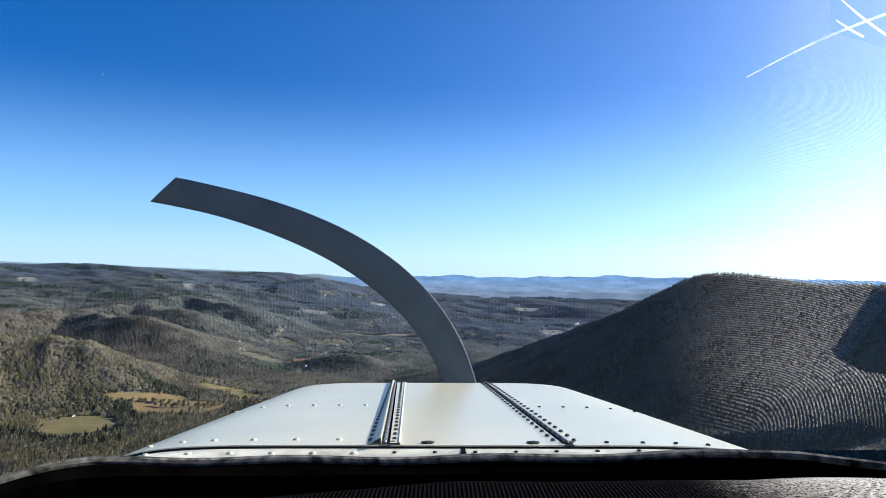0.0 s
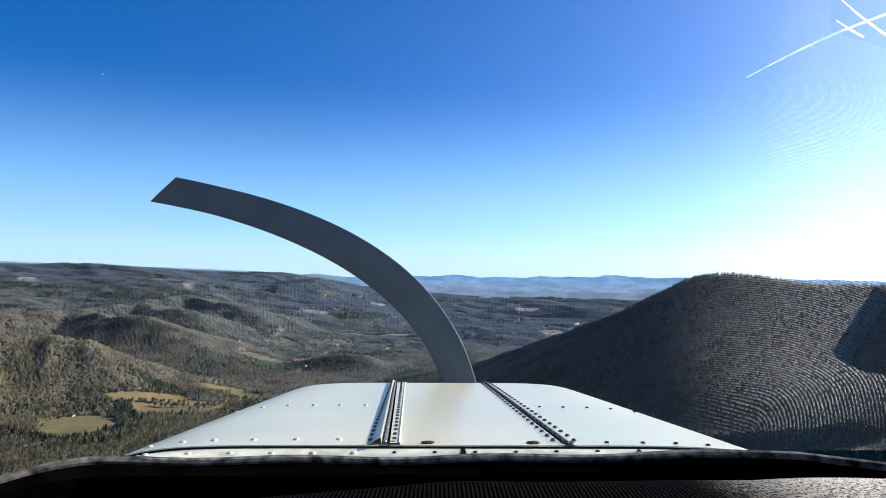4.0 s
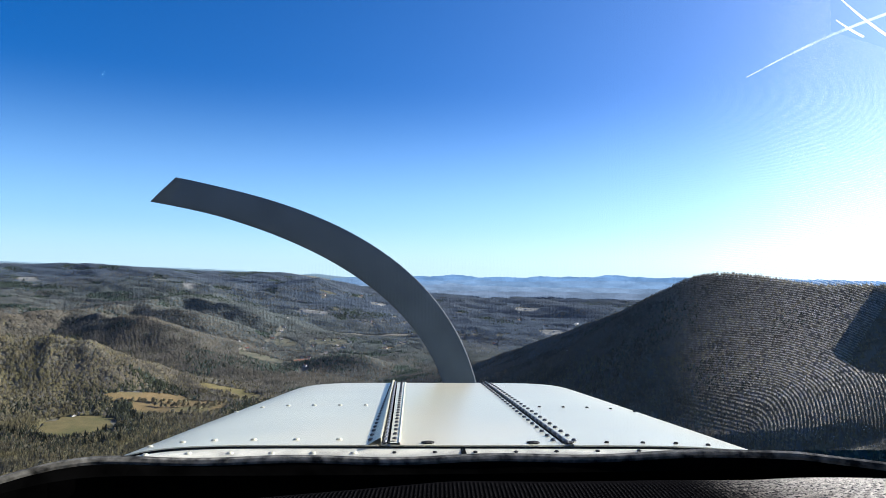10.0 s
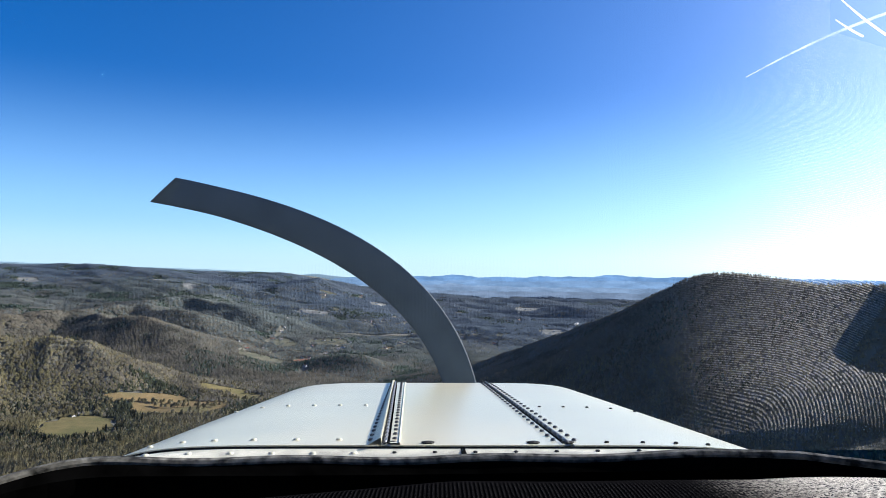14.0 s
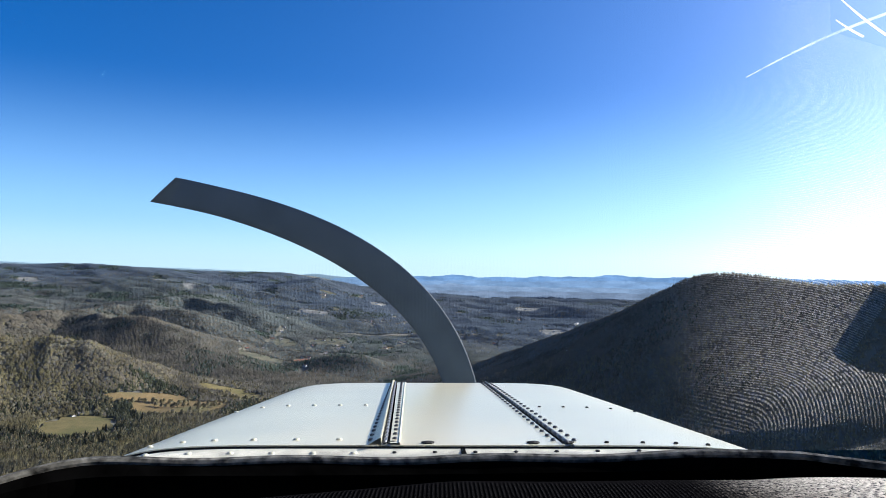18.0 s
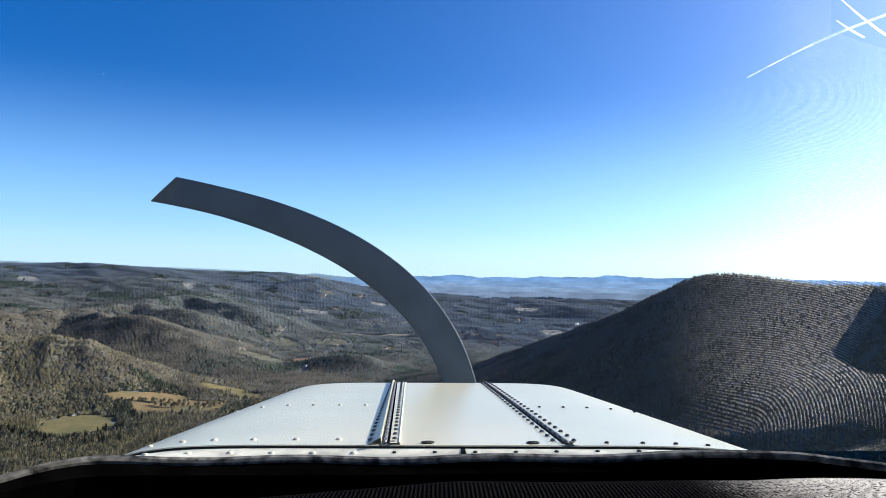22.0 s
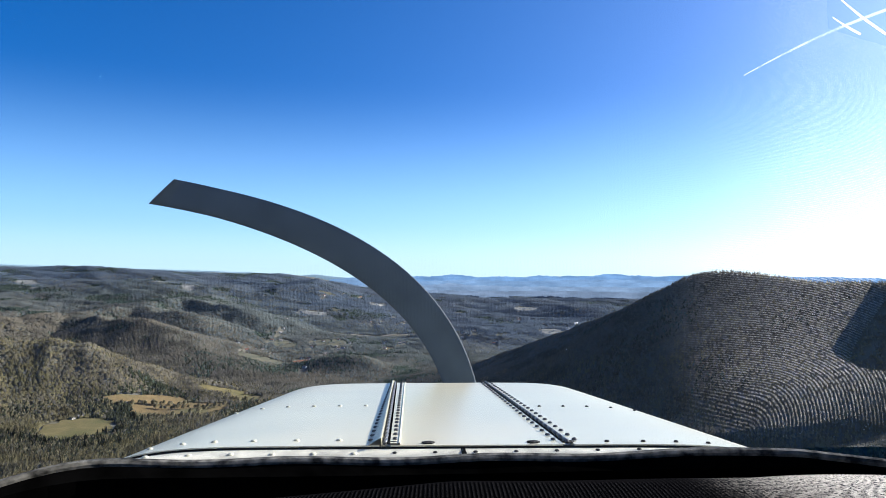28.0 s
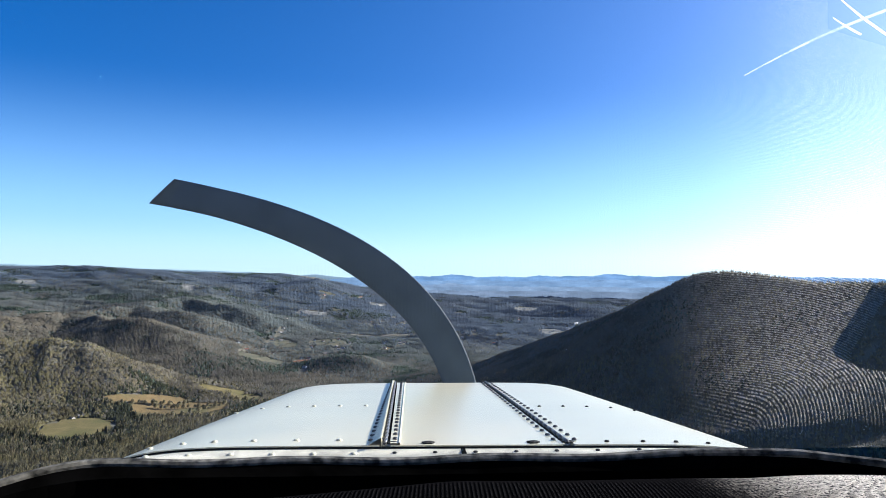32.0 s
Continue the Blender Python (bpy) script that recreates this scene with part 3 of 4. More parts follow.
def fans(x, y, z, root, tips, lean, slope):
    """One tree each: slivers that share a root. tips: n trees x k slivers x 2 corners x 3."""
    n, k = tips.shape[:2]
    co = np.empty((n, 1 + 2 * k, 3))
    co[:, 0] = root
    co[:, 1:] = tips.reshape(n, 2 * k, 3)
    base = np.arange(n)[:, None] * (1 + 2 * k)
    step = 2 * np.arange(k)[None, :]
    tri = np.stack([np.repeat(base, k, 1), base + step + 1, base + step + 2], -1)
    out = co - np.stack([x, y, z], -1)[:, None, :]
    out[:, :, 2] = 0
    nor = slope[:, None, :] + out * lean
    nor /= np.linalg.norm(nor, axis=2)[:, :, None]
    return co.reshape(-1, 3), tri.reshape(-1, 3), nor.reshape(-1, 3)


def low_growth(x, y, z):
    """Trees are stunted on the mountain's high ground."""
    return 1 - 0.4 * np.clip((z - 60) / 220, 0, 1) * (np.hypot(x, y) < 2400)


def bare_crowns(x, y, tall, ring, rng, twigs=0, spread=0.47):
    """Bare crowns: rounded, uneven heads of fine twigs, with single slivers that stand out of them."""
    n = len(x)
    z, slope = slope_of(x, y)
    H = (tall * rng.uniform(0.75, 1.2, n) * low_growth(x, y, z))[:, None]
    ang = rng.uniform(0, 6.283, n)[:, None] + (np.arange(ring)[None, :] + rng.uniform(-0.3, 0.3, (n, ring))) * 6.283 / ring
    out = spread * H * rng.uniform(0.65, 1.3, (n, ring))
    co = np.empty((n, 1 + ring, 3))
    co[:, 0] = np.stack([x + rng.uniform(-1, 1, n), y + rng.uniform(-1, 1, n), z + H[:, 0] * (0.85 if twigs else 1.0)], -1)
    co[:, 1:, 0] = x[:, None] + np.cos(ang) * out
    co[:, 1:, 1] = y[:, None] + np.sin(ang) * out
    co[:, 1:, 2] = z[:, None] + H * rng.uniform(0.25, 0.55, (n, ring))
    base = (np.arange(n) * (1 + ring))[:, None]
    step = np.arange(ring)[None, :]
    tri = np.stack([np.repeat(base, ring, 1), base + 1 + step, base + 1 + (step + 1) % ring], -1).reshape(-1, 3)
    nor = slope[:, None, :] + np.concatenate([np.zeros((n, 1, 3)), np.stack([np.cos(ang), np.sin(ang), 0 * ang], -1) * 0.5], 1)
    nor /= np.linalg.norm(nor, axis=2)[:, :, None]
    head = co.reshape(-1, 3), tri, nor.reshape(-1, 3)
    if not twigs:
        return head
    a = rng.uniform(0, 6.283, (n, twigs))
    r = H * spread * rng.uniform(0.3, 1.05, (n, twigs))
    w, b = H * rng.uniform(0.025, 0.06, (n, twigs)), rng.uniform(0, 6.283, (n, twigs))
    tip = rng.uniform(1.15, 1.6, (n, twigs))
    tips = np.empty((n, twigs, 2, 3))
    for q, sg in ((0, 1), (1, -1)):
        tips[:, :, q, 0] = x[:, None] + np.cos(a) * r + sg * np.cos(b) * w
        tips[:, :, q, 1] = y[:, None] + np.sin(a) * r + sg * np.sin(b) * w
        tips[:, :, q, 2] = z[:, None] + H * (tip - 0.4 * (r / H / spread) ** 2)
    return both([head, fans(x, y, z, np.stack([x, y, z + H[:, 0] * 0.2], -1), tips, 0.12, slope)])


def pine_crowns(x, y, tall, boughs, rng):
    """Pines: boughs that droop all round from the leader."""
    n = len(x)
    z, slope = slope_of(x, y)
    H = (tall * rng.uniform(0.7, 1.3, n) * low_growth(x, y, z))[:, None]
    k = np.arange(boughs)[None, :] / boughs
    ang = k * 6.283 * 2.6 + rng.uniform(0, 6.28, (n, 1)) + rng.uniform(-0.3, 0.3, (n, boughs))
    h = H * (0.08 + 0.5 * k)
    r = H * 0.3 * (1.15 - k * 0.75) * rng.uniform(0.75, 1.2, (n, boughs))
    w = r * 0.75
    tips = np.empty((n, boughs, 2, 3))
    for q, sg in ((0, 1), (1, -1)):
        tips[:, :, q, 0] = x[:, None] + np.cos(ang) * r + sg * np.sin(ang) * w
        tips[:, :, q, 1] = y[:, None] + np.sin(ang) * r - sg * np.cos(ang) * w
        tips[:, :, q, 2] = z[:, None] + h
    root = np.stack([x, y, z + H[:, 0]], -1)
    return fans(x, y, z, root, tips, 0.25, slope)


def soup(name, co, tri, nor, material):
    """Many small trees as one mesh, shaded as soft crowns."""
    m = len(tri)
    me = bpy.data.meshes.new(name)
    me.vertices.add(len(co))
    me.vertices.foreach_set("co", co.astype(np.float32).reshape(-1))
    me.loops.add(3 * m)
    me.loops.foreach_set("vertex_index", tri.astype(np.int32).reshape(-1))
    me.polygons.add(m)
    me.polygons.foreach_set("loop_start", np.arange(0, 3 * m, 3, dtype=np.int32))
    me.materials.append(material)
    me.update(calc_edges=True)
    soft = me.attributes.new("custom_normal", "FLOAT_VECTOR", "POINT")
    soft.data.foreach_set("vector", nor.astype(np.float32).reshape(-1))
    return me


def both(batches):
    co, tri, nor, start = [], [], [], 0
    for c, t, n in batches:
        co.append(c), tri.append(t + start), nor.append(n)
        start += len(c)
    return np.concatenate(co), np.concatenate(tri), np.concatenate(nor)


def build_woods():
    rng = np.random.RandomState(11)
    zones = ((75000, 400, 1500, 8.8, 6, 8), (130000, 1500, 2500, 9.5, 6, 6), (235000, 2500, 4700, 9.5, 5, 5))
    bare, pine = {"near": [], "mid": [], "far": [], "last": []}, {"near": [], "far": []}
    for count, r0, r1, tall, twigs, boughs in zones:
        x, y = scatter(count, r0, r1, rng)
        p = is_pine(x, y, rng)
        # distance, roughened; the right side takes the hazed colours sooner
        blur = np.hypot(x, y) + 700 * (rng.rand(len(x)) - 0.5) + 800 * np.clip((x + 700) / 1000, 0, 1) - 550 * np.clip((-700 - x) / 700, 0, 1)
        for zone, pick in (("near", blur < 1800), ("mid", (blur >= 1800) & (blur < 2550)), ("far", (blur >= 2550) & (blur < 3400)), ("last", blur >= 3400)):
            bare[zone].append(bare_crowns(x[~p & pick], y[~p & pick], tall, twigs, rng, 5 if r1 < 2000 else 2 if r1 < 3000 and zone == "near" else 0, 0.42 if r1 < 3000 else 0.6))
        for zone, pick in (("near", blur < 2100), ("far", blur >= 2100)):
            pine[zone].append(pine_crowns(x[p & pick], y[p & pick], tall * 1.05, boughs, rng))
    tagged(new("woodland", soup("woodland", *both(bare["near"]), M_BARE)), "brown leafless winter woods covering the nearer hills", "woods", kind="stuff")
    tagged(new("hazed_mid_woodland", soup("hazed_mid_woodland", *both(bare["mid"]), M_MID_BARE)), "leafless woods on the spurs across the valley, thin haze tinted into their colour", "woods", kind="stuff")
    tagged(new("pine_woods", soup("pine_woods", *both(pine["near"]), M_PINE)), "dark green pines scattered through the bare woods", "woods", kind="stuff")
    tagged(new("haze_blue_woodland", soup("haze_blue_woodland", *both(bare["last"]), M_LAST_BARE)), "leafless woods at the far end of the plain, haze blue tinted into their colour", "woods", kind="stuff")
    tagged(new("distant_woodland", soup("distant_woodland", *both(bare["far"]), M_FAR_BARE)), "leafless woods far down the valley, haze tinted into their colour", "woods", kind="stuff")
    tagged(new("distant_pine_woods", soup("distant_pine_woods", *both(pine["far"]), M_FAR_PINE)), "pine groves far down the valley, haze tinted into their colour", "woods", kind="stuff")


build_woods()

# ================= far ranges =================
def far_range(name, radius, crest, material, label, seed, jag=3.0, drop=240):
    """A long ridge: azimuth and height over the eye along its crest, with a rough skyline."""
    a0, a1 = crest[0][0], crest[-1][0]
    deg = np.arange(a0, a1, 0.05)
    a = np.radians(deg)
    h = np.interp(deg, [c[0] for c in crest], [c[1] for c in crest])
    h = np.convolve(np.pad(h, 6, "edge"), np.ones(13) / 13, "valid")
    h += jag * (2.6 * fbm(deg * 1.5 + seed, deg * 0 + 2.2, 4) + 2.2 * fbm(deg * 5 + seed, deg * 0 + 7.2, 4))
    top = EYE + h
    v = []
    for r, z in ((radius, np.full_like(a, EYE - drop)), (radius + 15, top * 0.4 + (EYE - drop) * 0.6), (radius + 30, top), (radius + 60, top - 80)):
        v.append(np.stack([r * np.sin(a), r * np.cos(a), z], -1))
    v = np.concatenate(v)
    return tagged(new(name, mesh_of(name, v.tolist(), grid_faces(4, len(a), True), material, True)), label, "mountains", kind="structure")


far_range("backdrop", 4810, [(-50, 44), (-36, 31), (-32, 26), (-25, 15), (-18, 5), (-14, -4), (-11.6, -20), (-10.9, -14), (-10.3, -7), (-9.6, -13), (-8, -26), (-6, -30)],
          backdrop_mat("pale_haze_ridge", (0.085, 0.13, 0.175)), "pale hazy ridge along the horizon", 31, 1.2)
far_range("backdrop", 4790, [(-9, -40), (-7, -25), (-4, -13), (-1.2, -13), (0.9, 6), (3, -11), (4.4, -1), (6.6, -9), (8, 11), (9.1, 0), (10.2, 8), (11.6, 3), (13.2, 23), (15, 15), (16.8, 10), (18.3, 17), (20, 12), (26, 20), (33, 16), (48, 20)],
          backdrop_mat("haze_blue_range", (0.062, 0.125, 0.235)), "haze-blue mountain range low on the horizon", 5, 3.5)
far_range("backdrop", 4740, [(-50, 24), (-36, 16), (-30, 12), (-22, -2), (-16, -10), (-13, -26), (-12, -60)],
          backdrop_mat("haze_dulled_ridge", (0.05, 0.072, 0.092)), "grey-green wooded ridge under the haze", 37, 3.0)
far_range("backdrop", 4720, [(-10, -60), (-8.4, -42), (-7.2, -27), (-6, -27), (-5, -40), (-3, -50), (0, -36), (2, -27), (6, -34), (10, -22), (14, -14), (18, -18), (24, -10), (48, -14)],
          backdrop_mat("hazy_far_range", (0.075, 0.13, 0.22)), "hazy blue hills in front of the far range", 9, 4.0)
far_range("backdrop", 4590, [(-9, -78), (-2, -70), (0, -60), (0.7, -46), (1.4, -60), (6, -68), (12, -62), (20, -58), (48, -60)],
          backdrop_mat("haze_pale_foothills", (0.082, 0.125, 0.195)), "foothills across the plain, pale blue with haze", 14, 4.0)
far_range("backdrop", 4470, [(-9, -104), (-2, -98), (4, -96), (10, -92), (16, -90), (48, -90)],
          backdrop_mat("haze_blue_plain", (0.068, 0.097, 0.148)), "wooded plain at the far end of the valley, grey-blue with haze", 23, 4.0)

# ================= the aircraft =================
craft = tagged(new("light_aircraft"), "white single-engine light aircraft seen from its cockpit", "aircraft")
craft.matrix_world = CRAFT

Y0, Y1, Y2 = 0.775, 1.68, 1.79            # rear lip, crest and front of the cowling


def cowl_at(frac, y):
    """A place on the cowling's skin: frac runs from -1 at one side to 1 at the other."""
    k = (y - Y0) / (Y1 - Y0)
    half = 0.438 - 0.012 * k
    mid = 0.003 - 0.026 * k
    top = -0.184 - 0.070 * k
    n = 8.0 - 1.5 * min(k, 1)
    if k > 1:
        top -= 0.5 * ((y - Y1) ** 2) / 0.12
        half -= 0.35 * (y - Y1)
    f = min(abs(frac), 1.0)
    z = top + 0.55 * ((1 - f ** n) ** (1 / n) - 1)
    return Vector((mid + half * max(-1, min(1, frac)), y, z))


def cowl_frac(x, y):
    k = (y - Y0) / (Y1 - Y0)
    return (x - 0.003 + 0.026 * k) / (0.438 - 0.012 * k)


def hinge_x(left, y):
    k = (y - Y0) / (Y1 - Y0)
    return (-0.063 - 0.0495 * k) if left else (0.1365 - 0.0365 * k)


def cowl_panel(f0, f1, steps):
    """A thin pressed skin between two edges given as functions of y."""
    ys = [Y0 + (Y1 - Y0) * i / 24 for i in range(25)] + [Y1 + (Y2 - Y1) * i / 5 for i in range(1, 6)]
    vs = []
    for y in ys:
        a, b = f0(y), f1(y)
        for j in range(steps + 1):
            t = j / steps
            if b >= 1:
                t = 1 - (1 - t) ** 2.6
            if a <= -1:
                t = (j / steps) ** 2.6
            p = cowl_at(a + (b - a) * t, y)
            if (a <= -1 and j == 0) or (b >= 1 and j == steps):
                p.z -= 0.1
            vs.append(p)
    n, cols = len(vs), steps + 1
    low = [p - Vector((0, 0, 0.0025)) for p in vs]
    faces = grid_faces(len(ys), cols) + [tuple(n + i for i in f[::-1]) for f in grid_faces(len(ys), cols)]
    both_sides = vs + low
    skirt = [(j, n + j, n + j + 1, j + 1) for j in range(cols - 1)]
    for i in range(len(ys) - 1):
        for j in (0, cols - 1):
            a, b = i * cols + j, (i + 1) * cols + j
            skirt.append((a, b, n + b, n + a) if j == 0 else (b, a, n + a, n + b))
    for f in skirt:                  # the cut edges keep corners of their own
        faces.append(tuple(range(len(both_sides), len(both_sides) + 4)))
        both_sides += [both_sides[v] for v in f]
    return both_sides, faces, True


def seam():
    vs, steps = [], 60
    for i in range(steps + 1):
        p = cowl_at(-0.985 + 1.97 * i / steps, Y0)
        vs += [p + Vector((0, -0.0012, -0.0012)), p + Vector((0, -0.0012, -0.008))]
    return vs, grid_faces(steps + 1, 2)


# black strip painted in for the shade under the lip
part("lip_seam", seam(), M_DARK, craft, "black strip painted for the shade under the cowling's rear lip")
GAP = 0.006
cowl_left = part("cowl_panel", cowl_panel(lambda y: -1.0, lambda y: cowl_frac(hinge_x(True, y) - GAP, y), 26), M_PAINT, craft, "white painted side panel of the engine cowling")
cowl_mid = part("cowl_panel", cowl_panel(lambda y: cowl_frac(hinge_x(True, y) + GAP, y), lambda y: cowl_frac(hinge_x(False, y) - GAP, y), 14), M_PAINT, craft, "white painted centre panel of the cowling")
cowl_right = part("cowl_panel", cowl_panel(lambda y: cowl_frac(hinge_x(False, y) + GAP, y), lambda y: 1.0, 26), M_PAINT, craft, "white painted side panel of the engine cowling")

# piano hinges: a pin, knuckles and a row of rivets on each leaf
RIVET = mesh_of("rivet", *dome(0.0038, 0.0021)[:2], M_PAINT, True)
# dark heads for the right side; the left side keeps white ones
DARK_RIVET = mesh_of("rivet", *dome(0.0028, 0.0022)[:2], M_SCREW, True)
HINGE_RIVET = mesh_of("rivet", *dome(0.0032, 0.0026)[:2], M_DARK_HEAD, True)
def ragged(verts, by):
    """The same head with a torn, dirty outline."""
    rng = random.Random(5)
    return [(v[0] * rng.uniform(1 - by, 1 + by), v[1] * rng.uniform(1 - by, 1 + by), v[2]) for v in verts]


SCREW_HEAD = dome(0.0072, 0.0025, 14)
SCREW = mesh_of("screw", ragged(SCREW_HEAD[0], 0.28), SCREW_HEAD[1], M_SCREW, False)
KNUCKLE = mesh_of("knuckle", *tube([(0, -0.0135, 0), (0, 0.0135, 0)], 0.0021)[:2], M_STEEL, True)


def on_cowl(mesh, parent, x, y, lift=0.0):
    ob = new(mesh.name, mesh)
    ob.parent = parent
    ob.location = cowl_at(cowl_frac(x, y), y) + Vector((0, 0, lift))
    ob.rotation_euler = (-0.078, 0, 0)
    return ob


for is_left in (True, False):
    line = [cowl_at(cowl_frac(hinge_x(is_left, Y0 + (Y1 + 0.03 - Y0) * i / 20), Y0 + (Y1 + 0.03 - Y0) * i / 20), Y0 + (Y1 + 0.03 - Y0) * i / 20) for i in range(21)]
    # near-black sheet under the pin gives the hinge its dark line
    strip = [p + Vector((s, 0, -0.003)) for p in line for s in (-0.0075, 0.0075)]
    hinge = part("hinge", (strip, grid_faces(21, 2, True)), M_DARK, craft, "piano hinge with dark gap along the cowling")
    for s in (-1, 1):
        wide = (0.0165, 0.0245) if s > 0 else (0.0175, 0.008)
        if not is_left:
            wide = (0.0095, 0.009)
        leaf = []
        for q, p in enumerate(line):
            w = wide[0] + (wide[1] - wide[0]) * q / 20
            if is_left and s > 0:        # a raised leaf with a rolled edge
                shape = ((0.0055, -0.004), (0.0055, 0.0022), (w - 0.002, 0.0022), (w - 0.0012, 0.0034), (w, 0.0022), (w, -0.004))
            elif is_left:                # a leaf that leans away from the pin
                shape = ((0.004, -0.004), (0.004, 0.008), (0.0055, 0.0078), (w * 0.6 + 0.002, 0.0035), (w, 0.0004), (w, -0.004))
            else:
                shape = ((0.0055, -0.004), (0.0055, 0.0004), (w - 0.002, 0.0004), (w - 0.0012, 0.0004), (w, 0.0003), (w, -0.004))
            leaf += [p + Vector((s * u, 0, v)) for u, v in shape]
        part("hinge_leaf", (leaf, grid_faces(21, 6, s > 0)), M_PAINT, hinge)
    for i in range(30):
        y = Y0 + 0.02 + 0.0305 * i
        on_cowl(KNUCKLE, hinge, hinge_x(is_left, y), y, 0.0015)
    for s in (-1, 1):
        for i in range(25):
            y = Y0 + 0.028 + 0.0355 * i
            k = i / 25
            side = (0.0107 + 0.005 * k if s > 0 else -0.0166 + 0.0095 * k) if is_left else s * (0.0118 - 0.002 * k)
            on_cowl(HINGE_RIVET, hinge, hinge_x(is_left, y) + side, y, 0.0022 if is_left and s > 0 else 0.0006)

for x in (-0.332, -0.295, -0.259, -0.2146, -0.166, -0.1176):
    on_cowl(RIVET, cowl_left, x, Y0 + 0.036, 0)
for i in range(6):
    on_cowl(RIVET, cowl_left, -0.341 + 0.0427 * i, Y0 + 0.405, 0)
for i in range(5):
    on_cowl(DARK_RIVET, cowl_right, 0.1556 + 0.0385 * i, Y0 + 0.38, 0)
for x in (0.181, 0.221, 0.2575, 0.293):
    on_cowl(DARK_RIVET, cowl_right, x, Y0 + 0.016, 0)
for x in (-0.056, -0.017, 0.099, 0.137):
    on_cowl(SCREW, cowl_mid, x, Y0 + 0.012, 0)


# rear flange, windshield seal, black recess and glareshield, all curved round the base of the windshield
def base_line(x, back=0.0):
    return 0.755 - back - 0.30 * x * x - 2.5 * max(0.0, abs(x) - 0.3) ** 2


def base_height(x):
    return -0.1905 + 0.012 * x + 0.10 * x * x - 1.6 * max(0.0, -x - 0.33) ** 2


def swept(profile, x0, x1, steps):
    """A bar along the windshield's base; profile: offsets back and up."""
    vs = []
    for i in range(steps + 1):
        x = x0 + (x1 - x0) * i / steps
        for b, h in profile:
            vs.append((x, base_line(x, b), base_height(x) - 0.12 * max(0.0, x - 0.35) - 2.0 * max(0.0, x - 0.42) + h + 0.0015 * math.sin(x * 31) * (1 if h > -0.01 else 0)))
    m = len(profile)
    faces = [(i * m + j, (i + 1) * m + j, (i + 1) * m + (j + 1) % m, i * m + (j + 1) % m) for i in range(steps) for j in range(m)]
    faces += [tuple(range(m))[::-1], tuple(range(steps * m, (steps + 1) * m))]
    return vs, faces


def deck():
    """The strip of skin between the cowling's rear lip and the seal."""
    vs, steps = [], 70
    for i in range(steps + 1):
        x = -0.40 + 0.748 * i / steps
        z = max(cowl_at(cowl_frac(x, Y0), Y0).z - 0.0034, base_height(x) - 0.018)
        y1 = base_line(x) - 0.004
        z1 = base_height(x) - 0.003
        y0 = min(Y0, y1 + 0.062)
        vs += [(x, y0 + 0.03, z - 0.02 * (y0 < Y0 - 0.001) - 0.001), (x, y0 - 0.006, z), (x, (y0 + y1) / 2, (z + z1) / 2 + 0.0015), (x, y1, z1), (x, y1, z1 - 0.02)]
    return vs, grid_faces(steps + 1, 5), True


flange = part("cowl_flange", deck(), M_STRIP, craft, "worn white metal strip riveted below the windshield")
for i in range(14):
    x = -0.311 + 0.0432 * i
    ob = new("rivet", RIVET if x < -0.08 else DARK_RIVET)
    ob.parent = flange
    y1 = base_line(x)
    ob.location = (x, Y0 * 0.45 + y1 * 0.55, cowl_at(cowl_frac(x, Y0), Y0).z * 0.45 + base_height(x) * 0.55 - 0.0023)
part("strip_joint", ([(0.019, Y0 - 0.003, -0.1870), (0.0235, Y0 - 0.003, -0.1870), (0.0255, base_line(0.02) - 0.003, -0.1890), (0.02, base_line(0.02) - 0.003, -0.1890),
                      (0.019, Y0 - 0.003, -0.193), (0.0225, Y0 - 0.003, -0.193), (0.0235, base_line(0.02) - 0.003, -0.195), (0.02, base_line(0.02) - 0.003, -0.195)],
                     [(3, 2, 1, 0), (0, 1, 5, 4), (1, 2, 6, 5), (2, 3, 7, 6), (3, 0, 4, 7)]), M_DARK, flange, "dark joint in the strip")
seal = part("windshield_seal", swept([(0.003, -0.016), (0.003, -0.001), (0.006, 0.0022), (0.0105, 0.001), (0.0125, -0.002), (0.0125, -0.016)], -0.62, 0.62, 120), M_SEAL, craft, "cracked grey-black rubber seal round the windshield base")
# coloured near-black so that the recess stays shaded in the sun
part("shaded_recess", swept([(0.0128, -0.07), (0.0128, -0.0045), (0.026, -0.012), (0.026, -0.07)], -0.62, 0.62, 60), M_DARK, craft, "recess below the seal, its shade put in as near-black")


def gap_filler():
    """Added dark filler, hidden behind the seal, that keeps the ground out of the reflection."""
    vs, xs = [], [-0.62 + 1.24 * i / 60 for i in range(61)]
    for x in xs:
        z = base_height(x) - 0.12 * max(0.0, x - 0.35) - 2.0 * max(0.0, x - 0.42) - 0.022
        y = base_line(x)
        vs += [(x, max(y, 0.752 - 0.30 * x * x - 0.7 * max(0.0, abs(x) - 0.3) ** 2) + 0.04, z - 0.002), (x, y - 0.004, z), (x, y - 0.03, z - 0.05)]
    return vs, grid_faces(61, 3), True


part("gap_filler", gap_filler(), M_GAP_FILLER, craft, "added dark filler closing the gap below the windshield")


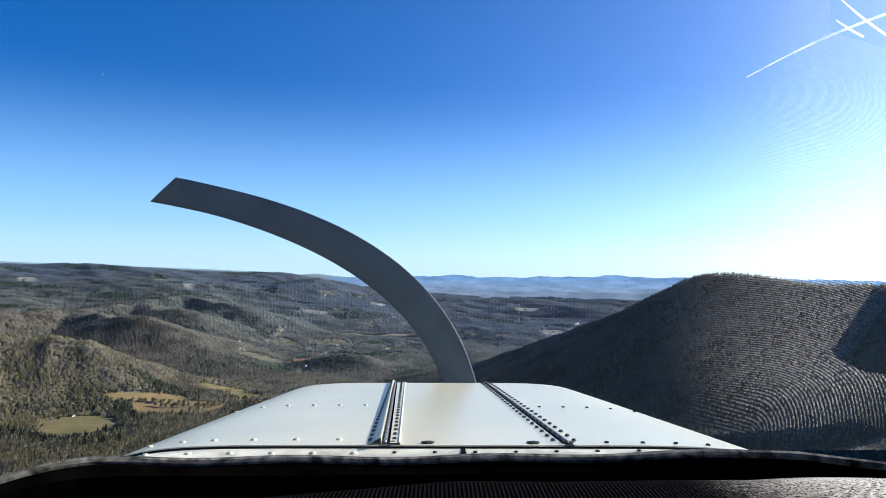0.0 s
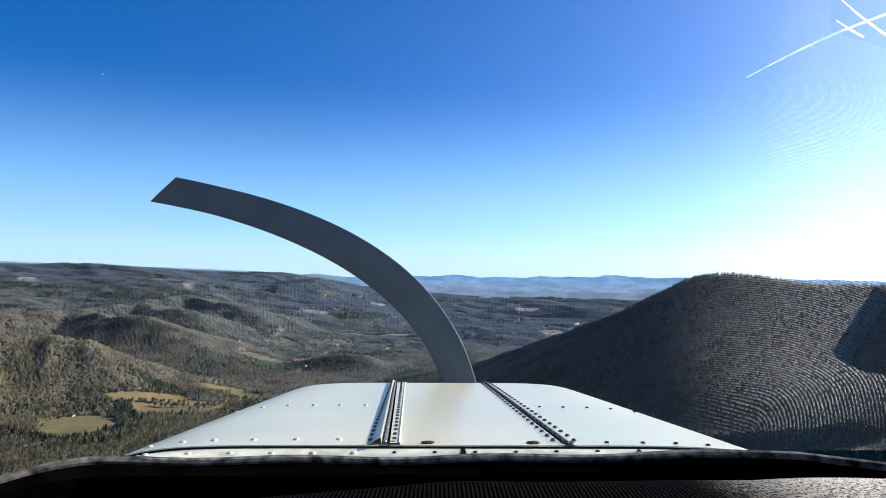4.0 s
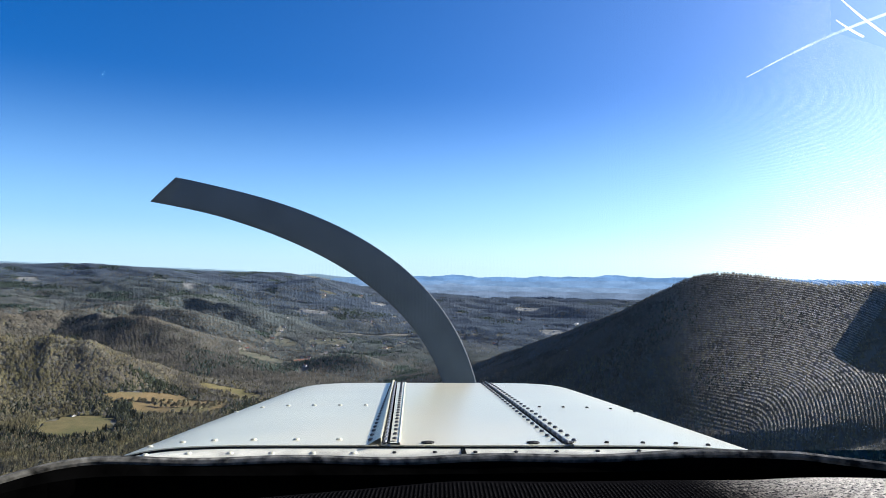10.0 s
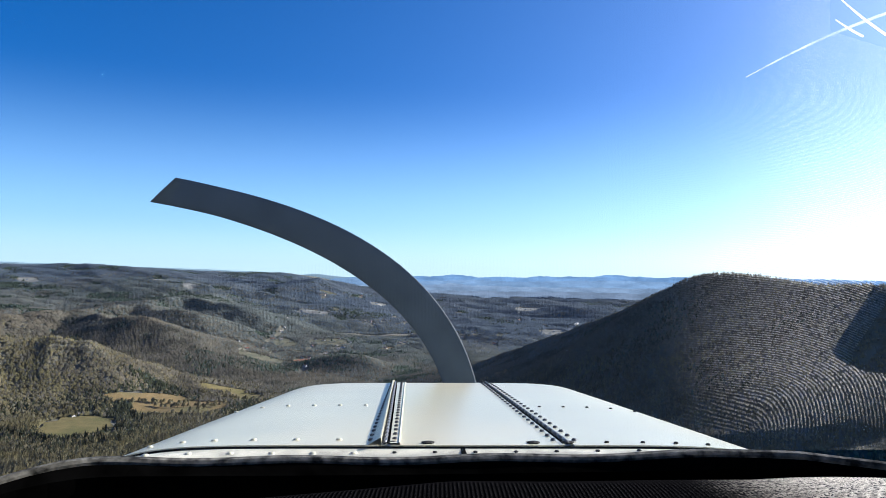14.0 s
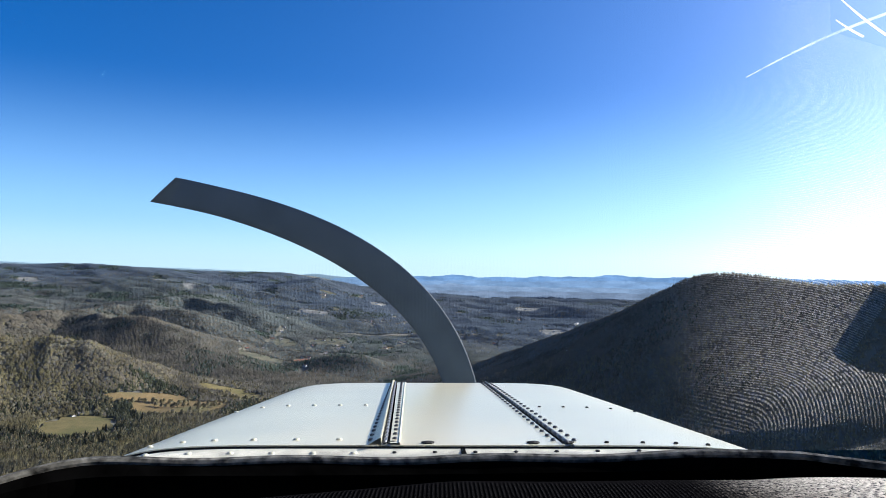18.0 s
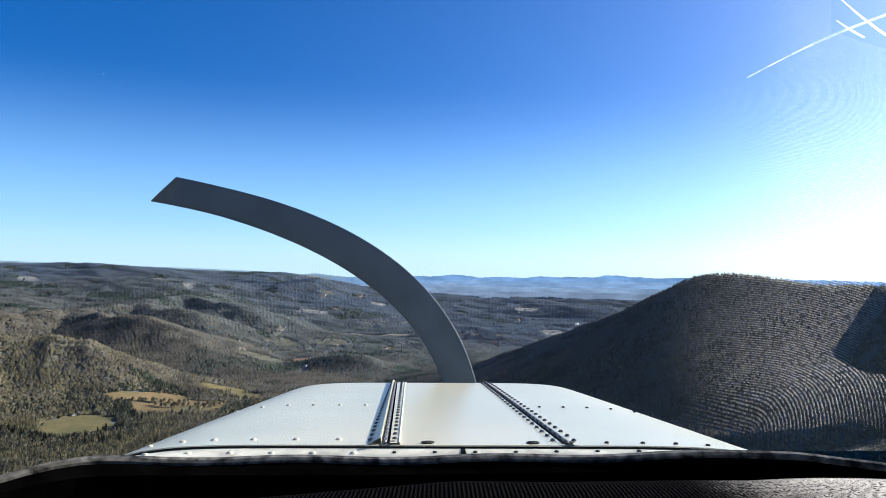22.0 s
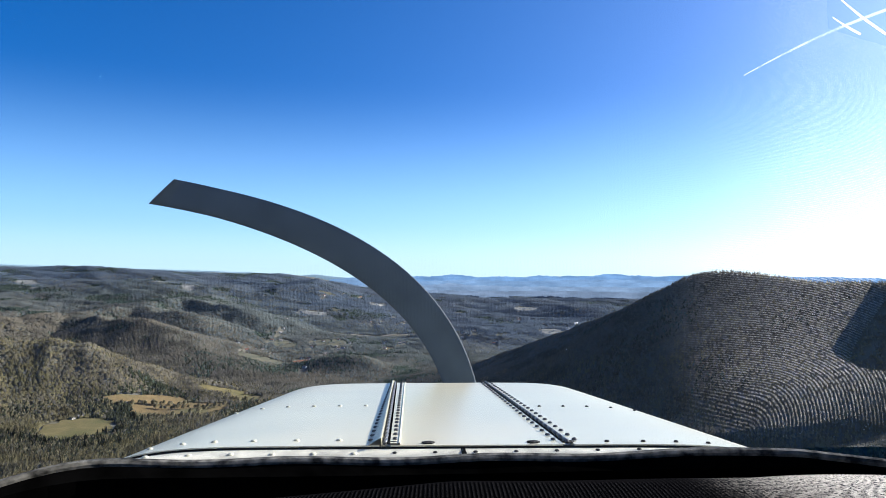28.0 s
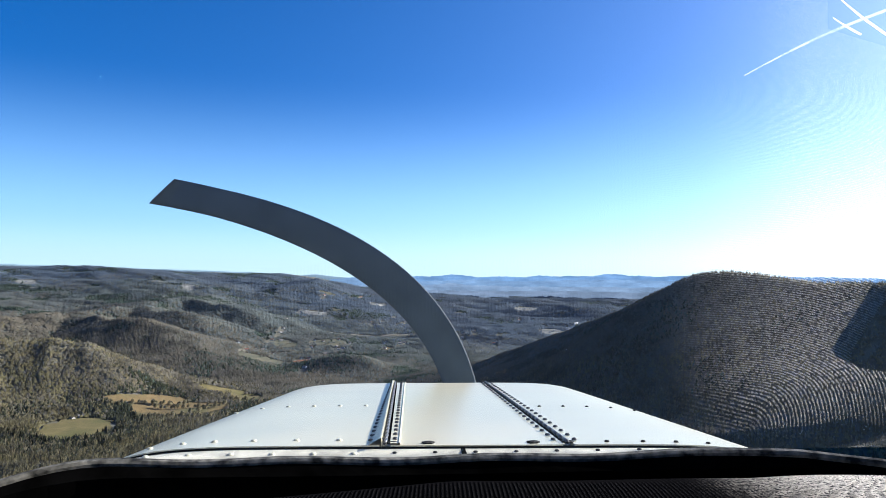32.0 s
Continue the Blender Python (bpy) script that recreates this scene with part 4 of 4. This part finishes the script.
def glareshield():
    vs, xs = [], [-0.62 + 1.24 * i / 60 for i in range(61)]
    rows = [(0.028, -0.034), (0.05, -0.025), (0.07, -0.018), (0.09, -0.0105), (0.105, -0.005), (0.118, -0.001), (0.13, 0.001), (0.16, 0.002), (0.25, 0.0), (0.425, -0.0075), (0.6, -0.02), (0.62, -0.06)]
    for b, h in rows:
        for x in xs:
            if x > 0.3:
                x = 0.3 + (x - 0.3) * (1.0 if b < 0.2 else 0.8 if b < 0.3 else 0.27)
            shift = max(0.0, 1 - 8 * abs(b - 0.12))
            left, right = max(0.0, min(1.0, (0.2 - x) / 0.4)), max(0.0, min(1.0, (x - 0.1) / 0.3))
            vs.append((x, base_line(x * (1 - 0.5 * min(1, b)), b) + shift * (0.012 * right - 0.03 * left), base_height(x) + h * (1 - 0.5 * right) + (0.012 * max(0.0, min(1.0, (0.32 - x) / 0.3, (x + 0.2) / 0.2)) if b > 0.1 else 0)))
    return vs, grid_faces(len(rows), 61, True), True


part("glareshield", glareshield(), M_FABRIC, craft, "dark ribbed fabric cover, painted paler at its sunlit end")


def windshield():
    vs, xs = [], [-0.62 + 1.24 * i / 40 for i in range(41)]
    for j in range(41):
        t = (j / 40) ** 1.5
        for x in xs:
            y = 0.749 - 0.30 * x * x - 0.7 * max(0.0, abs(x) - 0.3) ** 2 - 0.50 * t - 0.010 * max(0.0, 1 - t / 0.1) ** 2
            z = base_height(x) + 0.003 + 0.55 * t + 0.03 * math.sin(3.14159 * t)
            vs.append((x, y, z))
    return vs, grid_faces(41, 41), True


shield = part("windshield", windshield(), M_GLASS, craft, "clear curved acrylic windshield with two white bars")
shield.visible_shadow = False


def shell():
    """Cabin liner behind and above the eye."""
    prof = [(0.62, -0.30), (0.64, -0.10), (0.60, 0.2), (0.45, 0.34), (0.2, 0.375), (-0.2, 0.375), (-0.45, 0.34), (-0.60, 0.2), (-0.64, -0.10), (-0.62, -0.30)]
    vs = [(x, y, z) for y in (0.23, -0.3, -0.9, -1.2) for x, z in prof]
    f = grid_faces(4, 10) + [tuple(range(30, 40))]
    vs += [(x, y, -0.75) for y in (0.2, -1.2) for x in (-0.62, 0.62)]
    f += [(40, 41, 43, 42)]
    return vs, f


part("cabin_liner", shell(), M_LINER, craft, "dark cabin lining")

# propeller at rest, its straight blades bent to fit their curve in the camera's view
prop = part("propeller", tube([(0.066, 1.80, -0.475), (0.066, 1.90, -0.475), (0.066, 1.96, -0.475)], lambda t: 0.10 - 0.06 * t, 20), M_BLADE, craft, "dark two-bladed propeller at rest")


def blade(sign):
    h, c, t = Vector((0, 0)), Vector((0.02, 0.55)), Vector((-0.80, 0.698))
    vs, steps, ring = [], 40, 14
    for i in range(steps + 1):
        k = i / steps
        p = h * (1 - k) ** 2 + c * 2 * k * (1 - k) + t * k * k
        d = ((c - h) * (1 - k) + (t - c) * k).normalized()
        n = Vector((-d.y, d.x))
        w = 0.044 + 0.012 * math.sin(3.14 * min(1, k * 1.1)) - 0.006 * k
        th = 0.016 * (1 - 0.75 * k)
        tw = radians(38 - 26 * k)
        for j in range(ring):
            a = 6.28318 * j / ring
            u, e = w * math.cos(a), th * math.sin(a) * (1 + 0.4 * math.cos(a))
            skew = 0.03 * (u / w) * max(0, k - 0.93) / 0.07
            q = p + n * (u * math.cos(tw) + e * math.sin(tw)) + d * skew
            vs.append((0.066 + sign * q.x, 1.85 + u * math.sin(tw) - e * math.cos(tw), -0.475 + sign * q.y))
    f = [(i * ring + j, i * ring + (j + 1) % ring, (i + 1) * ring + (j + 1) % ring, (i + 1) * ring + j) for i in range(steps) for j in range(ring)]
    f += [tuple(range(ring)), tuple(range(steps * ring, (steps + 1) * ring))[::-1]]
    return vs, f, True


for s in (1, -1):
    part("blade", blade(s), M_BLADE, prop)


# a dark shape on the glareshield, placed to fit the blob in the windshield's reflection
def pouch():
    """A flat bag with rounded corners, its sides skewed to fit the reflected outline in view."""
    vs, f, ring = [], [], 32
    for r, h in ((0.985, -0.005), (1.0, 0.0005), (0.985, 0.0035), (0.93, 0.005), (0.5, 0.0062), (0.0, 0.0065)):
        for k in range(ring):
            a = 6.28318 * k / ring
            u = 0.07 * r * math.copysign(abs(math.cos(a)) ** 0.42, math.cos(a))
            v = 0.062 * r * math.copysign(abs(math.sin(a)) ** 0.42, math.sin(a))
            vs.append((0.93 * u - 0.35 * v, -0.37 * u + 0.94 * v, h))
    for i in range(5):
        f += [(i * ring + k, i * ring + (k + 1) % ring, (i + 1) * ring + (k + 1) % ring, (i + 1) * ring + k) for k in range(ring)]
    return vs, f


bag = tagged(new("pouch", mesh_of("pouch", *pouch(), M_POUCH, True)), "dark rounded shape of unknown kind lying on the fabric glareshield", "pouch")
bag.matrix_world = CRAFT @ pose(0.464, 0.545, -0.1622, 0, -5.8, 0)

# ================= houses =================
def house(name, label, roof, group):
    ob = tagged(new(name), label, name, group=group)
    w, d, h, r = 6.0, 4.0, 3.6, 2.5
    wall = part("wall", ([(-w, -d, -3), (w, -d, -3), (w, d, -3), (-w, d, -3), (-w, -d, h), (w, -d, h), (w, d, h), (-w, d, h), (-w, 0, h + r), (w, 0, h + r)],
                         [(0, 1, 5, 4), (2, 3, 7, 6), (1, 2, 6, 9, 5), (3, 0, 4, 8, 7), (3, 2, 1, 0)]), M_HOUSE, ob)
    e = 0.7
    part("roof", ([(-w - e, -d - e, h - 0.4), (w + e, -d - e, h - 0.4), (w + e, 0, h + r + 0.3), (-w - e, 0, h + r + 0.3), (w + e, d + e, h - 0.4), (-w - e, d + e, h - 0.4),
                   (-w - e, -d - e, h - 0.15), (w + e, -d - e, h - 0.15), (w + e, 0, h + r + 0.6), (-w - e, 0, h + r + 0.6), (w + e, d + e, h - 0.15), (-w - e, d + e, h - 0.15)],
                  [(0, 1, 2, 3)[::-1], (3, 2, 4, 5)[::-1], (6, 7, 8, 9), (9, 8, 10, 11), (0, 1, 7, 6), (4, 5, 11, 10), (1, 2, 8, 7), (2, 4, 10, 8), (3, 0, 6, 9), (5, 3, 9, 11)]), roof, ob)
    for x in (-3.6, 3.4):
        part("window", ([(x - 0.8, -d - 0.05, 1.2), (x + 0.8, -d - 0.05, 1.2), (x + 0.8, -d - 0.05, 2.8), (x - 0.8, -d - 0.05, 2.8)], [(0, 1, 2, 3)]), M_PANE, wall)
    part("door", ([(-0.6, -d - 0.05, 0), (0.6, -d - 0.05, 0), (0.6, -d - 0.05, 2.1), (-0.6, -d - 0.05, 2.1)], [(0, 1, 2, 3)]), M_PANE, wall)
    part("chimney", ([(x, y, z) for z in (h + 1, h + r + 1.5) for x, y in ((2, 0.3), (2.9, 0.3), (2.9, 1.2), (2, 1.2))],
                     [(0, 1, 5, 4), (1, 2, 6, 5), (2, 3, 7, 6), (3, 0, 4, 7), (4, 5, 6, 7)]), M_BRICK, ob)
    return ob


HOUSE = house("house", "small white farmhouse with a dark gable roof", M_ROOF, "houses in the valley")
BARN = house("barn", "pale farm building with a rusty red roof", M_BRICK, "barns in the valley")
used = set()
for i, (x, y, a) in enumerate(SITES):
    m = pose(x, y, float(land(x, y)), 0, 0, a)
    one = BARN if i % 4 == 3 else HOUSE
    if one in used:
        copy_thing(one, m)
    else:
        one.matrix_world = m
        used.add(one)

# white bars on the windshield, and a condensation trail high in the sky
def streak(a, b, wide, bow, normal, steps=8):
    """A thin bar from a to b with pointed ends."""
    a, b = Vector(a), Vector(b)
    side = (b - a).cross(Vector(normal)).normalized()
    vs, f = [], []
    for i in range(steps + 1):
        t = i / steps
        p = a.lerp(b, t) + side * bow * math.sin(3.14159 * t)
        w = wide * (0.3 + 0.7 * min(1.0, 1.4 * t + 0.1))
        vs += [p - side * w, p + Vector(normal) * w * 0.5, p + side * w]
    for i in range(steps):
        for j in range(2):
            f.append((i * 3 + j, i * 3 + j + 1, i * 3 + 4 + j, i * 3 + 3 + j))
    return vs, f


toward = (-0.1, -0.64, -0.76)
part("white_bar", streak((0.207, 0.366, 0.1455), (0.2445, 0.384, 0.1305), 0.0007, 0.0006, toward), M_CLEAR_WHITE, shield, "long white bar")
part("white_bar", streak((0.2105, 0.3755, 0.137), (0.230, 0.3835, 0.1305), 0.0006, 0.0003, toward), M_CLEAR_WHITE, shield, "short white bar")

# specks of dust on the acrylic
SPECK = mesh_of("dust_speck", *dome(0.00028, 0.0002, 6)[:2], M_CLEAR_WHITE, True)
for p in ((-0.228, 0.470, 0.134), (0.114, 0.655, -0.069)):
    speck = new("dust_speck", SPECK)
    speck.parent = shield
    speck.location = Vector(p) * 0.996
    speck.rotation_euler = (radians(130), 0, 0)

trail = streak((1684, 3957, 1468), (2427, 3550, 1768), 7.5, -28.0, (-0.45, -0.85, -0.27), 16)
tagged(new("contrail", mesh_of("contrail", trail[0], trail[1], M_CONTRAIL, True)), "thin white condensation trail across the blue sky", "contrail", kind="structure")


# ================= single trees round the fields =================
def place_mesh(name, tri, material):
    """A crown of its own, with normals that lean out from the stem."""
    co = tri.reshape(-1, 3)
    nor = co * (0.25, 0.25, 0)
    nor[:, 2] = 1.0
    return soup(name, co, np.arange(len(co)).reshape(-1, 3), nor / np.linalg.norm(nor, axis=1)[:, None], material)


def bare_tree():
    rng = np.random.RandomState(3)
    ob = tagged(new("bare_tree"), "leafless grey winter tree beside the fields", "tree", group="bare trees round the fields")
    part("trunk", tube([(0, 0, -1.5), (0.1, 0, 3), (0.2, 0.1, 7), (0.1, 0.2, 12)], lambda t: 0.35 * (1 - 0.85 * t), 7), M_TRUNK, ob)
    for k in range(6):
        a, h = k * 1.1, 3.5 + 1.1 * k
        part("limb", tube([(0.1, 0, h), (1.4 * math.cos(a), 1.4 * math.sin(a), h + 1.6), (2.6 * math.cos(a), 2.6 * math.sin(a), h + 4)], lambda t: 0.14 * (1 - 0.8 * t), 5), M_TRUNK, ob)
    n = 150
    a, r = rng.uniform(0, 6.283, n), np.sqrt(rng.rand(n))
    top = 15 * (1 - 0.5 * r ** 2) * rng.uniform(0.7, 1.0, n)
    out, w, b = r * 5.0, rng.uniform(0.2, 0.6, n), rng.uniform(0, 6.283, n)
    v = np.empty((n, 3, 3))
    v[:, 0] = np.stack([np.cos(a) * out * 0.6, np.sin(a) * out * 0.6, top * 0.62], -1)
    v[:, 1] = np.stack([np.cos(a) * out + np.cos(b) * w, np.sin(a) * out + np.sin(b) * w, top * 0.93], -1)
    v[:, 2] = np.stack([np.cos(a) * out - np.cos(b) * w, np.sin(a) * out - np.sin(b) * w, top], -1)
    part("crown", place_mesh("crown", v, M_BARE), M_BARE, ob)
    return ob


def pine_tree():
    rng = np.random.RandomState(4)
    ob = tagged(new("pine_tree"), "dark green pine with drooping boughs beside the fields", "tree", group="pines round the fields")
    part("trunk", tube([(0, 0, -1.5), (0, 0, 8), (0, 0, 16)], lambda t: 0.32 * (1 - 0.9 * t), 7), M_TRUNK, ob)
    n = 170
    k = np.arange(n) / n
    a = k * 6.283 * 21 + rng.uniform(-0.5, 0.5, n)
    h = 2.2 + 14.2 * k
    r = 4.0 * (1.05 - k) * rng.uniform(0.65, 1.15, n)
    w = 0.35 * r + 0.15
    c, q = np.cos(a), np.sin(a)
    v = np.empty((n, 3, 3))
    v[:, 0] = np.stack([c * 0.1, q * 0.1, h + 0.9], -1)
    v[:, 1] = np.stack([c * r - q * w, q * r + c * w, h - rng.uniform(0, 0.8, n)], -1)
    v[:, 2] = np.stack([c * r + q * w, q * r - c * w, h - rng.uniform(0, 0.8, n)], -1)
    part("crown", place_mesh("crown", v, M_PINE), M_PINE, ob)
    return ob


def plant(make, spots):
    one = make()
    rng = random.Random(9)
    for i, (x, y) in enumerate(spots):
        m = pose(x, y, float(land(x, y)), 0, 0, rng.uniform(0, 360)) @ Matrix.Diagonal((*([rng.uniform(0.75, 1.15)] * 3), 1))
        if i == 0:
            one.matrix_world = m
        else:
            copy_thing(one, m).matrix_world = m


def row_of(x0, y0, x1, y1, n, jitter, seed):
    rng = random.Random(seed)
    return [(x0 + (x1 - x0) * i / (n - 1) + rng.uniform(-jitter, jitter), y0 + (y1 - y0) * i / (n - 1) + rng.uniform(-jitter, jitter)) for i in range(n)]


plant(pine_tree, row_of(-687, 1211, -575, 1237, 14, 10, 1) + row_of(-580, 1270, -619, 1454, 12, 10, 2) + row_of(-624, 1451, -591, 1400, 7, 10, 3)
      + row_of(-586, 1183, -534, 1233, 14, 12, 4) + row_of(-613, 1276, -588, 1310, 7, 5, 5) + row_of(-771, 1254, -660, 1198, 16, 14, 6))
plant(bare_tree, row_of(-563, 1676, -427, 1637, 20, 5, 7) + row_of(-615, 1443, -446, 1449, 26, 9, 8) + row_of(-700, 1500, -560, 1600, 26, 6, 9)
      + row_of(-440, 1468, -397, 1620, 14, 6, 10) + row_of(-590, 1713, -497, 1846, 14, 6, 11) + row_of(-793, 1435, -756, 1451, 7, 6, 12) + row_of(-610, 1535, -500, 1560, 16, 5, 13) + row_of(-530, 1480, -478, 1600, 12, 7, 14))


# thin smoke from a fire at the mountain's foot, drifting up the slope
def smoke():
    rng = random.Random(21)
    vs, fs = [], []
    for k in range(9):
        path, p = [], Vector((rng.uniform(300, 330), rng.uniform(2400, 2440), 75 + rng.uniform(-4, 4)))
        lift, run = rng.uniform(0.25, 0.6), rng.uniform(0.3, 1.0)
        for i in range(14):
            path.append(p.copy())
            p += Vector((22 * run + rng.uniform(-5, 5), 6 + rng.uniform(-6, 6), 9 * lift + rng.uniform(-2, 3)))
        v, f, _ = tube(path, lambda t: 2.0 + rng.uniform(6, 16) * t ** 0.7 * (1.05 - t) * 2.2, 7)
        fs += [tuple(len(vs) + i for i in q) for q in f]
        vs += v
    return vs, fs


tagged(new("smoke", mesh_of("smoke", *smoke(), M_SMOKE, True)), "thin pale smoke drifting over the woods", "smoke", kind="stuff")
